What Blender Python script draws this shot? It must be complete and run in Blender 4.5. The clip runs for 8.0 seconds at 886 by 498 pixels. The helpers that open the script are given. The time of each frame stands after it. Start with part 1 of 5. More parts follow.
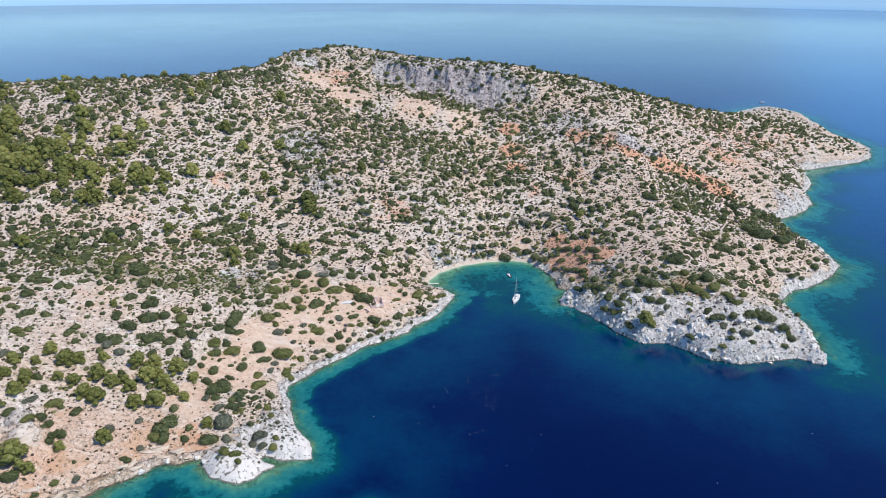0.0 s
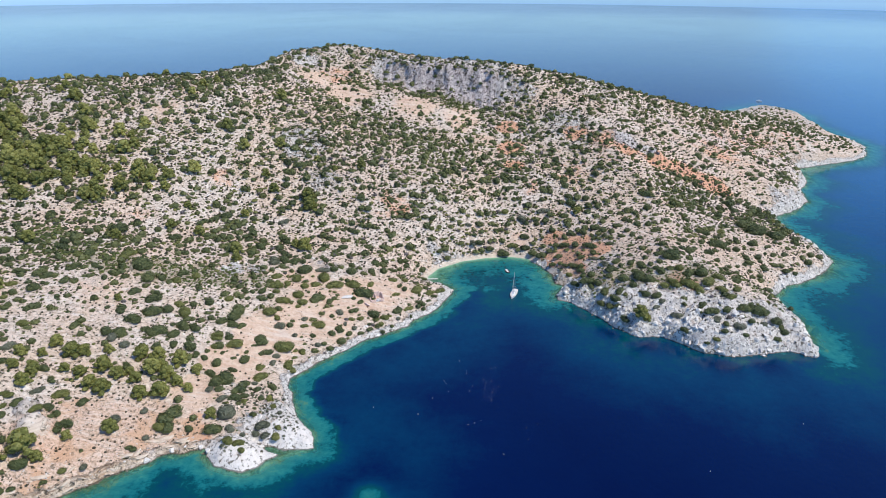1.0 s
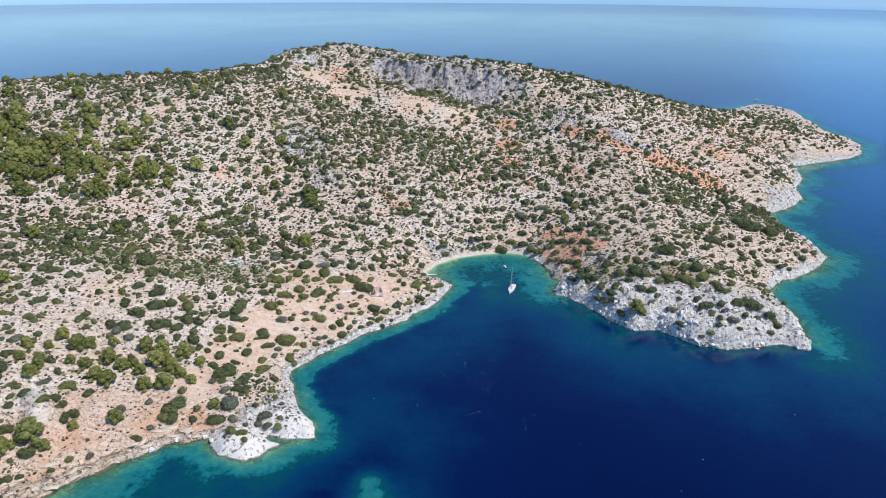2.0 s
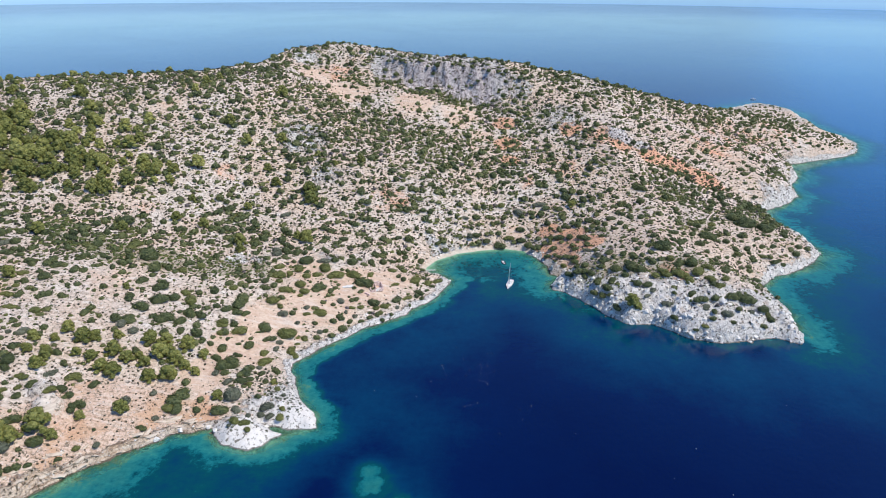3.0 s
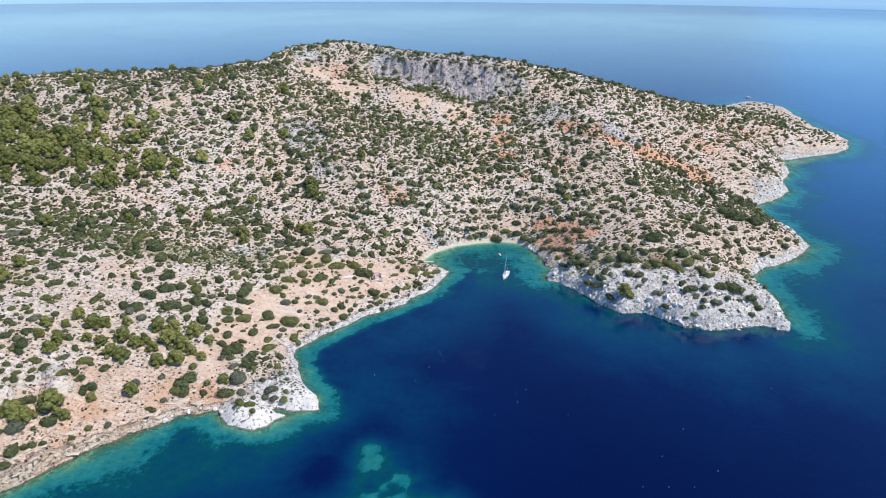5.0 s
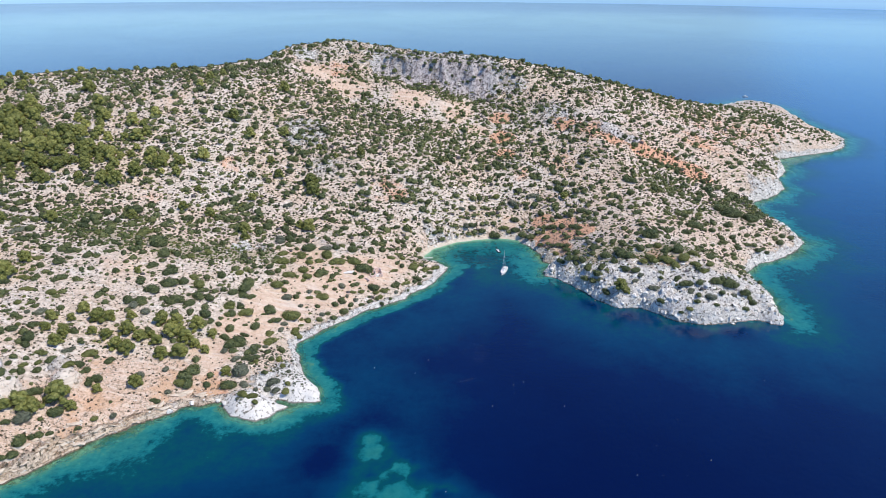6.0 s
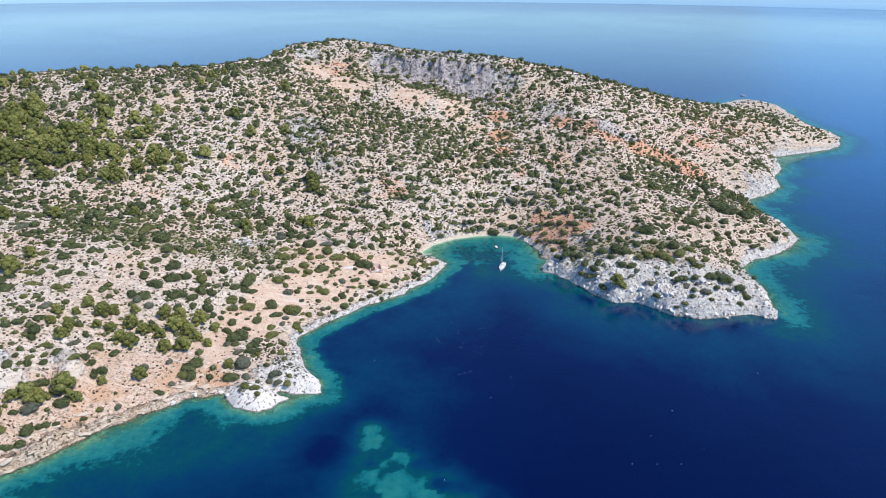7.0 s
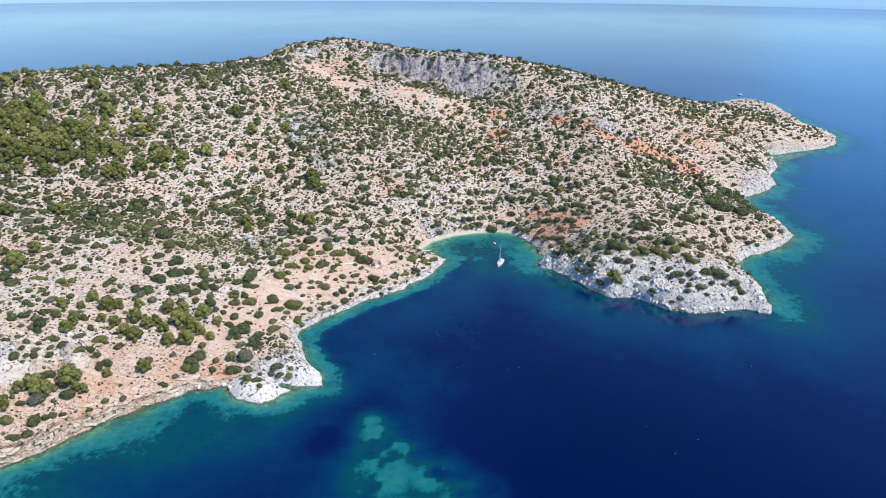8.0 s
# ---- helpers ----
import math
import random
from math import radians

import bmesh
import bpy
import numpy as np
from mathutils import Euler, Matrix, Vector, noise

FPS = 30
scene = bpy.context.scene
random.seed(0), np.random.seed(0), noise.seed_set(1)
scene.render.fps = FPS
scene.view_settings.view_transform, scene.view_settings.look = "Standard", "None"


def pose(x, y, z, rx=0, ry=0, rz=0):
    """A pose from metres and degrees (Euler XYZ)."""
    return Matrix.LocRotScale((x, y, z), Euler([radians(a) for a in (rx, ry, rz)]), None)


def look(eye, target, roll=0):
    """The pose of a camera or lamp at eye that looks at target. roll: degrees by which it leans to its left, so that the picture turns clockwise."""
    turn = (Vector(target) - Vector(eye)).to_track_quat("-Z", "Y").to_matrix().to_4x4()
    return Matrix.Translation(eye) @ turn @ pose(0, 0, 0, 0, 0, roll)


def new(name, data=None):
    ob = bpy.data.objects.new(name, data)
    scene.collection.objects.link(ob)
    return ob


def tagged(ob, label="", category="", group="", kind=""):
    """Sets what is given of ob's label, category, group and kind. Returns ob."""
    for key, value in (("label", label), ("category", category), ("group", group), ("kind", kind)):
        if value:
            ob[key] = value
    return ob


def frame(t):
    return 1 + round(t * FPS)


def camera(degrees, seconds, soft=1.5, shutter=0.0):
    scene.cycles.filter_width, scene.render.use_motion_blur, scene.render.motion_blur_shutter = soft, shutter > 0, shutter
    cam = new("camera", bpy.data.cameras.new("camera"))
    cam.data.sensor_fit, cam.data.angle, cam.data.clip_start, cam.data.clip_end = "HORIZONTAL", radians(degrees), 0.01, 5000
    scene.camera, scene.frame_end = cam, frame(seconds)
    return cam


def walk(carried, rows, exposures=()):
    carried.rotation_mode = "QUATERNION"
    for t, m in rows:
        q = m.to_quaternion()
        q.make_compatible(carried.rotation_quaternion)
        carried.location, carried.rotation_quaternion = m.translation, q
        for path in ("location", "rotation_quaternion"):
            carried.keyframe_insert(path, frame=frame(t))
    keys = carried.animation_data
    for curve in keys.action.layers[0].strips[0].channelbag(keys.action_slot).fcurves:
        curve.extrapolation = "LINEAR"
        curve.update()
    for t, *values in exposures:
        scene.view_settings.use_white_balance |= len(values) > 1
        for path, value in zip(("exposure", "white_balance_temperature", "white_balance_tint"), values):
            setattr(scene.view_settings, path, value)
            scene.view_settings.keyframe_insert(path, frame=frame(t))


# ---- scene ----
# The drone draws back from the bay in level flight, 200 m over the sea.
cam = camera(65.0, 8.0, soft=0.4)
ROWS = [
    (0.0, 0.00, 0.00, 200.00, 68.201, -0.289, 0.000),
    (0.5, 0.13, -3.64, 199.99, 68.190, -0.294, -0.031),
    (1.0, 0.25, -7.26, 199.98, 68.179, -0.300, -0.062),
    (1.5, 0.36, -10.86, 199.96, 68.169, -0.306, -0.092),
    (2.0, 0.47, -14.46, 199.93, 68.159, -0.312, -0.123),
    (2.5, 0.58, -18.03, 199.90, 68.151, -0.318, -0.154),
    (3.0, 0.69, -21.60, 199.87, 68.142, -0.324, -0.184),
    (3.5, 0.78, -25.14, 199.83, 68.134, -0.330, -0.215),
    (4.0, 0.88, -28.68, 199.78, 68.127, -0.336, -0.245),
    (4.5, 0.97, -32.20, 199.73, 68.121, -0.343, -0.275),
    (5.0, 1.06, -35.70, 199.68, 68.115, -0.349, -0.306),
    (5.5, 1.14, -39.19, 199.62, 68.109, -0.356, -0.336),
    (6.0, 1.21, -42.66, 199.56, 68.104, -0.362, -0.366),
    (6.5, 1.29, -46.12, 199.49, 68.100, -0.369, -0.396),
    (7.0, 1.36, -49.57, 199.41, 68.097, -0.376, -0.426),
    (7.5, 1.42, -53.00, 199.33, 68.094, -0.383, -0.456),
    (8.0, 1.48, -56.41, 199.25, 68.091, -0.390, -0.486),
]
walk(cam, [(t, pose(x, y, z, rx, ry, rz)) for t, x, y, z, rx, ry, rz in ROWS], [(0.0, -0.16), (4.0, -0.10), (8.0, -0.02)])

# ---- light: a high, clear-day sun to the right of the drone's view, and the sky ----
SUN_TURN, SUN_HEIGHT = 118.0, 56.0      # degrees right of straight ahead, degrees over the horizon
world = bpy.data.worlds.new("sky")
scene.world = world
world.use_nodes = True
wn, wl = world.node_tree.nodes, world.node_tree.links
sky = wn.new("ShaderNodeTexSky")
sky.sky_type, sky.sun_disc = "NISHITA", False
sky.sun_elevation, sky.sun_rotation = radians(SUN_HEIGHT), radians(SUN_TURN)
sky.air_density, sky.dust_density, sky.ozone_density = 1.0, 0.0, 3.0
sky.altitude = 400
tint = wn.new("ShaderNodeMix")        # the deep blue of a clear southern sky
tint.data_type, tint.blend_type = "RGBA", "MULTIPLY"
tint.inputs[0].default_value, tint.inputs[7].default_value = 1.0, (0.70, 0.91, 1.16, 1.0)
wl.new(sky.outputs["Color"], tint.inputs[6])
wl.new(tint.outputs[2], wn["Background"].inputs["Color"])
wn["Background"].inputs["Strength"].default_value = 0.158
sun_data = bpy.data.lights.new("sun", "SUN")
sun_data.energy, sun_data.angle, sun_data.color = 4.1, radians(0.53), (1.0, 0.94, 0.845)
sun = new("sun", sun_data)
sx = math.sin(radians(SUN_TURN)) * math.cos(radians(SUN_HEIGHT))
sy = math.cos(radians(SUN_TURN)) * math.cos(radians(SUN_HEIGHT))
sun.matrix_world = look((600 * sx, 600 * sy, 600 * math.sin(radians(SUN_HEIGHT))), (0, 0, 0))


# ---- node helpers ----
class Mat:
    """A node material written as short formulas."""

    def __init__(self, name):
        self.m = bpy.data.materials.new(name)
        self.m.use_nodes = True
        self.n, self.l = self.m.node_tree.nodes, self.m.node_tree.links
        self.bsdf, self.out = self.n["Principled BSDF"], self.n["Material Output"]
        self.where = self.n.new("ShaderNodeTexCoord").outputs["Object"]

    def put(self, socket, value):
        if isinstance(value, bpy.types.NodeSocket):
            self.l.new(value, socket)
        elif isinstance(value, (tuple, list)) and len(value) == 3 and socket.type == "RGBA":
            socket.default_value = (*value, 1.0)
        else:
            socket.default_value = value

    def noise(self, scale, detail=4.0, rough=0.6, at=None, warp=0.0):
        t = self.n.new("ShaderNodeTexNoise")
        self.l.new(at or self.where, t.inputs["Vector"])
        t.inputs["Scale"].default_value, t.inputs["Detail"].default_value = scale, detail
        t.inputs["Roughness"].default_value, t.inputs["Distortion"].default_value = rough, warp
        return t.outputs["Fac"]

    def cells(self, scale, feature="F1", out="Distance", rand=1.0, at=None):
        t = self.n.new("ShaderNodeTexVoronoi")
        t.feature = feature
        self.l.new(at or self.where, t.inputs["Vector"])
        t.inputs["Scale"].default_value, t.inputs["Randomness"].default_value = scale, rand
        return t.outputs[out]

    def warped(self, scale, amount):
        """The place, shifted about by noise."""
        t = self.n.new("ShaderNodeTexNoise")
        self.l.new(self.where, t.inputs["Vector"])
        t.inputs["Scale"].default_value, t.inputs["Detail"].default_value = scale, 3.0
        v = self.n.new("ShaderNodeVectorMath")
        v.operation = "MULTIPLY_ADD"
        self.l.new(t.outputs["Color"], v.inputs[0])
        v.inputs[1].default_value = (amount, amount, amount)
        self.l.new(self.where, v.inputs[2])
        return v.outputs[0]

    def attr(self, name):
        t = self.n.new("ShaderNodeAttribute")
        t.attribute_name = name
        return t.outputs["Fac"]

    def sum(self, op, a, b=0.0, clamp=False):
        t = self.n.new("ShaderNodeMath")
        t.operation, t.use_clamp = op, clamp
        self.put(t.inputs[0], a), self.put(t.inputs[1], b)
        return t.outputs[0]

    def span(self, v, a, b, lo=0.0, hi=1.0):
        t = self.n.new("ShaderNodeMapRange")
        t.interpolation_type = "SMOOTHSTEP"
        self.put(t.inputs["Value"], v)
        for k, x in zip(("From Min", "From Max", "To Min", "To Max"), (a, b, lo, hi)):
            t.inputs[k].default_value = x
        return t.outputs["Result"]

    def mix(self, fac, a, b, kind="MIX"):
        t = self.n.new("ShaderNodeMix")
        t.data_type, t.blend_type = "RGBA", kind
        self.put(t.inputs[0], fac), self.put(t.inputs[6], a), self.put(t.inputs[7], b)
        return t.outputs[2]

    def ramp(self, fac, *stops):
        t = self.n.new("ShaderNodeValToRGB")
        e = t.color_ramp.elements
        while len(e) < len(stops):
            e.new(0.5)
        for k, (p, c) in zip(e, stops):
            k.position, k.color = p, (*c, 1.0)
        self.put(t.inputs["Fac"], fac)
        return t.outputs["Color"]

    def height(self):
        t = self.n.new("ShaderNodeSeparateXYZ")
        self.l.new(self.n.new("ShaderNodeNewGeometry").outputs["Position"], t.inputs[0])
        return t.outputs["Z"]

    def random(self):
        return self.n.new("ShaderNodeObjectInfo").outputs["Random"]

    def bump(self, h, strength, distance):
        t = self.n.new("ShaderNodeBump")
        self.put(t.inputs["Height"], h)
        t.inputs["Strength"].default_value, t.inputs["Distance"].default_value = strength, distance
        self.l.new(t.outputs["Normal"], self.bsdf.inputs["Normal"])
        return t.outputs["Normal"]

    def done(self, colour, rough=0.9, metal=0.0, spec=0.3):
        self.put(self.bsdf.inputs["Base Color"], colour)
        self.put(self.bsdf.inputs["Roughness"], rough)
        self.put(self.bsdf.inputs["Metallic"], metal)
        self.put(self.bsdf.inputs["Specular IOR Level"], spec)
        return self.m


# ---- materials ----
def ground_material():
    g = Mat("dry_limestone_ground")
    big, mid, fine = g.noise(0.02, 5), g.noise(0.12, 6, 0.65), g.noise(1.1, 6, 0.7)
    grit = g.noise(0.42, 8, 0.78)
    soil = g.ramp(grit, (0.30, (0.28, 0.18, 0.115)), (0.43, (0.56, 0.42, 0.31)), (0.55, (0.74, 0.58, 0.45)), (0.7, (0.83, 0.71, 0.595)))
    soil = g.mix(g.span(big, 0.41, 0.60), soil, g.ramp(grit, (0.30, (0.27, 0.205, 0.15)), (0.43, (0.57, 0.46, 0.365)), (0.55, (0.74, 0.635, 0.535)), (0.7, (0.84, 0.77, 0.69))))
    slant = g.n.new("ShaderNodeMapping")
    slant.inputs["Rotation"].default_value = (0, 0, radians(30))
    slant.inputs["Scale"].default_value = (0.11, 0.36, 0.2)
    g.l.new(g.where, slant.inputs["Vector"])
    ledge = g.noise(1.0, 6, 0.62, at=slant.outputs["Vector"], warp=0.5)
    soil = g.mix(g.span(ledge, 0.55, 0.64, 0.0, 0.45), soil, (0.76, 0.71, 0.65))
    soil = g.mix(g.span(ledge, 0.44, 0.49, 0.0, 0.35), soil, g.mix(g.span(ledge, 0.49, 0.53), (0.30, 0.235, 0.18), soil))
    red = g.ramp(fine, (0.25, (0.45, 0.19, 0.10)), (0.5, (0.70, 0.36, 0.21)), (0.75, (0.80, 0.53, 0.38)))
    redness = g.span(g.sum("ADD", g.attr("red"), g.sum("MULTIPLY", g.sum("SUBTRACT", g.noise(0.09, 7, 0.72), 0.5), 1.7)), 0.40, 0.85, 0.0, 0.9)
    colour = g.mix(redness, soil, red)
    # smooth trodden earth on the terrace
    earth = g.ramp(g.noise(0.35, 5, 0.7), (0.3, (0.55, 0.36, 0.25)), (0.55, (0.70, 0.52, 0.385)), (0.75, (0.78, 0.64, 0.50)))
    along = g.n.new("ShaderNodeMapping")
    along.inputs["Rotation"].default_value = (0, 0, radians(-38))
    along.inputs["Scale"].default_value = (0.03, 0.30, 0.1)
    g.l.new(g.where, along.inputs["Vector"])
    tread = g.noise(1.0, 5, 0.6, at=along.outputs["Vector"])
    earth = g.mix(g.span(tread, 0.52, 0.66, 0.0, 0.6), earth, (0.74, 0.64, 0.55))
    earth = g.mix(g.span(tread, 0.34, 0.46, 0.55, 0.0), earth, (0.58, 0.37, 0.27))
    bare = g.span(g.sum("ADD", g.attr("bare"), g.sum("MULTIPLY", g.sum("SUBTRACT", mid, 0.5), 0.8)), 0.35, 0.6)
    colour = g.mix(bare, colour, earth)
    # tan scree and dry grass of the west slope
    scree = g.ramp(g.noise(0.8, 8, 0.8), (0.34, (0.17, 0.11, 0.075)), (0.44, (0.46, 0.31, 0.21)), (0.55, (0.70, 0.51, 0.385)), (0.70, (0.80, 0.66, 0.55)))
    run = g.n.new("ShaderNodeMapping")
    run.inputs["Rotation"].default_value = (0, 0, radians(-52))
    run.inputs["Scale"].default_value = (0.07, 0.55, 0.3)
    g.l.new(g.where, run.inputs["Vector"])
    scree = g.mix(g.span(g.noise(1.0, 5, 0.65, at=run.outputs["Vector"]), 0.50, 0.66, 0.0, 0.55), scree, (0.78, 0.66, 0.55))
    scree = g.mix(g.span(g.noise(0.05, 4, 0.6), 0.52, 0.62, 0.0, 0.7), scree, (0.60, 0.35, 0.20))
    tan = g.span(g.sum("ADD", g.attr("ochre"), g.sum("MULTIPLY", g.sum("SUBTRACT", mid, 0.5), 0.9)), 0.3, 0.65, 0.0, 0.9)
    colour = g.mix(tan, colour, scree)
    # weathered limestone
    bent = g.warped(0.35, 3.5)
    joint = g.span(g.cells(0.22, "DISTANCE_TO_EDGE", at=bent), 0.0, 0.07)
    split = g.span(g.cells(0.62, "DISTANCE_TO_EDGE", at=bent), 0.0, 0.13)
    crack = g.span(g.noise(0.9, 8, 0.75, warp=1.5), 0.36, 0.47)
    stone = g.ramp(g.noise(0.5, 8, 0.72), (0.25, (0.56, 0.51, 0.46)), (0.38, (0.75, 0.69, 0.62)), (0.52, (0.81, 0.755, 0.69)), (0.8, (0.86, 0.82, 0.765)))
    stone = g.mix(g.sum("MULTIPLY", g.sum("SUBTRACT", 1.0, crack), g.span(g.attr("worn"), 0.0, 0.8, 0.45, 0.0)), stone, (0.25, 0.22, 0.20))
    open_joint = g.sum("MULTIPLY", g.sum("SUBTRACT", 1.0, g.sum("MULTIPLY", joint, g.span(split, 0.0, 1.0, 0.75, 1.0))), g.span(g.attr("worn"), 0.0, 1.0, 0.26, 0.0))
    stone = g.mix(open_joint, stone, (0.20, 0.18, 0.17))
    stone = g.mix(g.attr("crag"), stone, g.ramp(g.noise(0.3, 8, 0.75, warp=0.6), (0.38, (0.10, 0.085, 0.085)), (0.45, (0.44, 0.37, 0.36)), (0.55, (0.74, 0.66, 0.63))))
    flat = g.n.new("ShaderNodeMapping")
    flat.inputs["Scale"].default_value = (0.10, 0.10, 1.3)
    g.l.new(g.where, flat.inputs["Vector"])
    strata = g.ramp(g.noise(1.0, 6, 0.65, at=flat.outputs["Vector"]), (0.32, (0.30, 0.19, 0.12)), (0.45, (0.58, 0.42, 0.29)), (0.6, (0.70, 0.56, 0.42)), (0.75, (0.74, 0.66, 0.56)))
    stone = g.mix(g.attr("ochre"), stone, strata)
    stain = g.span(g.noise(0.15, 4, 0.6), 0.56, 0.7)
    stone = g.mix(g.sum("MULTIPLY", stain, 0.55), stone, (0.50, 0.36, 0.26))
    spread = g.sum("MULTIPLY", g.sum("SUBTRACT", g.noise(0.28, 6, 0.7), 0.5), 1.6)
    rocky = g.span(g.sum("ADD", g.attr("rock"), spread), 0.42, 0.58)
    colour = g.mix(rocky, colour, stone)
    # loose stones and low dry herbs too small to stand apart
    stones = g.span(g.noise(1.0, 3, 0.55), 0.60, 0.66)
    keep = g.span(g.noise(0.3, 3), 0.45, 0.62)
    keep = g.sum("MULTIPLY", keep, g.sum("SUBTRACT", 1.0, g.sum("MULTIPLY", bare, 0.85)))
    colour = g.mix(g.sum("MULTIPLY", stones, keep), colour, (0.68, 0.65, 0.61))
    herb = g.span(g.noise(0.62, 4, 0.62, warp=0.4), 0.55, 0.60)
    herb = g.sum("MULTIPLY", herb, g.sum("MULTIPLY", g.span(g.noise(0.17, 4, 0.7), 0.38, 0.52), g.attr("herb")))
    colour = g.mix(g.sum("MULTIPLY", herb, 0.85), colour, g.ramp(fine, (0.3, (0.05, 0.05, 0.028)), (0.7, (0.16, 0.13, 0.085))))
    green = g.span(g.sum("ADD", g.attr("green"), g.sum("MULTIPLY", g.sum("SUBTRACT", g.noise(0.22, 6, 0.7), 0.5), 1.8)), 0.45, 0.62)
    colour = g.mix(g.sum("MULTIPLY", green, 0.35), colour, g.ramp(fine, (0.3, (0.045, 0.062, 0.018)), (0.7, (0.15, 0.16, 0.052))))
    # below the sea: sand, boulders and weed; at its edge a wet algae belt
    z = g.height()
    weed = g.span(g.noise(0.07, 6, 0.7, warp=0.8), 0.42, 0.56)
    bed = g.mix(weed, (0.58, 0.56, 0.42), g.ramp(fine, (0.3, (0.06, 0.07, 0.04)), (0.7, (0.22, 0.22, 0.14))))
    edge = g.sum("ADD", z, g.sum("MULTIPLY", g.sum("SUBTRACT", g.noise(0.4, 3), 0.5), 0.9))
    colour = g.mix(g.span(z, -0.6, -0.1, 1.0, 0.0), colour, bed)
    belt = g.sum("MULTIPLY", g.span(edge, -0.7, -0.1), g.span(edge, 0.25, 0.55, 1.0, 0.0))
    belt = g.sum("MULTIPLY", belt, g.sum("SUBTRACT", 1.0, g.attr("sand")))
    colour = g.mix(g.sum("MULTIPLY", belt, 0.75), colour, (0.075, 0.06, 0.04))
    sand = g.ramp(g.noise(1.5, 5), (0.3, (0.60, 0.50, 0.38)), (0.7, (0.74, 0.66, 0.53)))
    colour = g.mix(g.sum("MULTIPLY", g.attr("sand"), g.span(z, -1.2, -0.3)), colour, sand)
    relief = g.sum("ADD", g.sum("MULTIPLY", fine, 0.5), g.sum("MULTIPLY", g.sum("MULTIPLY", rocky, crack), g.span(g.attr("worn"), 0.0, 0.8, 1.3, 0.05)))
    relief = g.sum("ADD", relief, g.sum("MULTIPLY", g.sum("MULTIPLY", rocky, joint), g.span(g.attr("worn"), 0.0, 0.8, 0.5, 0.0)))
    relief = g.sum("ADD", relief, g.sum("MULTIPLY", stones, 0.3))
    g.bump(relief, 0.9, 0.7)
    return g.done(colour, 0.95, spec=0.15)


def water_material():
    g = Mat("sea_water")
    depth = g.attr("depth")
    patch = g.sum("MULTIPLY", g.sum("SUBTRACT", g.noise(0.045, 7, 0.68, warp=0.6), 0.5), g.attr("patch"))
    patch = g.sum("ADD", patch, g.sum("MULTIPLY", g.sum("SUBTRACT", g.noise(0.25, 8, 0.75), 0.5), g.sum("MULTIPLY", g.attr("patch"), 1.2)))
    deep = g.sum("DIVIDE", g.sum("ADD", depth, g.sum("MULTIPLY", patch, 9.0)), 24.0, True)
    colour = g.ramp(deep, (0.0, (0.15, 0.28, 0.15)), (0.03, (0.085, 0.27, 0.18)), (0.08, (0.026, 0.235, 0.210)), (0.185, (0.007, 0.150, 0.165)), (0.235, (0.001, 0.066, 0.080)),
                    (0.42, (0.0004, 0.034, 0.092)), (0.75, (0.0001, 0.0070, 0.055)), (1.0, (0.0001, 0.0038, 0.043)))
    # far right water painted paler blue, standing in for sky sheen and haze
    colour = g.mix(g.sum("MULTIPLY", g.attr("far_pale"), g.span(deep, 0.15, 0.4)), colour, (0.006, 0.098, 0.255))
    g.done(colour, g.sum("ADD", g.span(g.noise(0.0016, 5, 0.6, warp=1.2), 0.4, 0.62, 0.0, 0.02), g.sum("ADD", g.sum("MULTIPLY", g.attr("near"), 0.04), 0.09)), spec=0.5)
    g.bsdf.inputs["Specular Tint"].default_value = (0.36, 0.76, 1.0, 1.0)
    g.bsdf.inputs["IOR"].default_value = 1.33
    g.bump(g.sum("MULTIPLY", g.span(g.attr("near"), 0.0, 1.0, 0.4, 1.0), g.sum("ADD", g.noise(0.35, 4, 0.6), g.sum("MULTIPLY", g.noise(0.06, 3), 1.5))), 0.22, 0.4)
    clear = g.n.new("ShaderNodeBsdfTransparent")
    clear.inputs["Color"].default_value = (0.60, 0.90, 0.80, 1)
    mix = g.n.new("ShaderNodeMixShader")
    murk = g.sum("SUBTRACT", 1.0, g.sum("POWER", 2.718, g.sum("MULTIPLY", depth, -0.55)))
    g.put(mix.inputs[0], g.sum("MAXIMUM", murk, 0.12))
    g.l.new(clear.outputs[0], mix.inputs[1])
    g.l.new(g.bsdf.outputs[0], mix.inputs[2])
    g.l.new(mix.outputs[0], g.out.inputs["Surface"])
    return g.m


def leaf_material(name, dark, mid, light):
    """Leaves: each plant has its own tone, each leaf clump a little more."""
    g = Mat(name)
    tone = g.sum("ADD", g.sum("MULTIPLY", g.attr("tone"), 0.52), g.sum("MULTIPLY", g.random(), 0.22))
    isle = g.n.new("ShaderNodeNewGeometry").outputs["Random Per Island"]
    tone = g.sum("ADD", tone, g.sum("MULTIPLY", isle, 0.38))
    colour = g.ramp(tone, (0.08, dark), (0.5, mid), (0.95, light))
    g.done(colour, 0.55, spec=0.3)
    thin = g.n.new("ShaderNodeBsdfTranslucent")
    g.put(thin.inputs["Color"], colour)
    mix = g.n.new("ShaderNodeMixShader")
    mix.inputs[0].default_value = 0.3
    g.l.new(g.bsdf.outputs[0], mix.inputs[1])
    g.l.new(thin.outputs[0], mix.inputs[2])
    g.l.new(mix.outputs[0], g.out.inputs["Surface"])
    return g.m


def plain(name, colour, rough=0.5, metal=0.0, spec=0.5, vary=0.12, scale=3.0):
    g = Mat(name)
    low = tuple(c * (1 - vary) for c in colour)
    high = tuple(min(1, c * (1 + vary)) for c in colour)
    return g.done(g.ramp(g.noise(scale, 5), (0.3, low), (0.7, high)), rough, metal, spec)


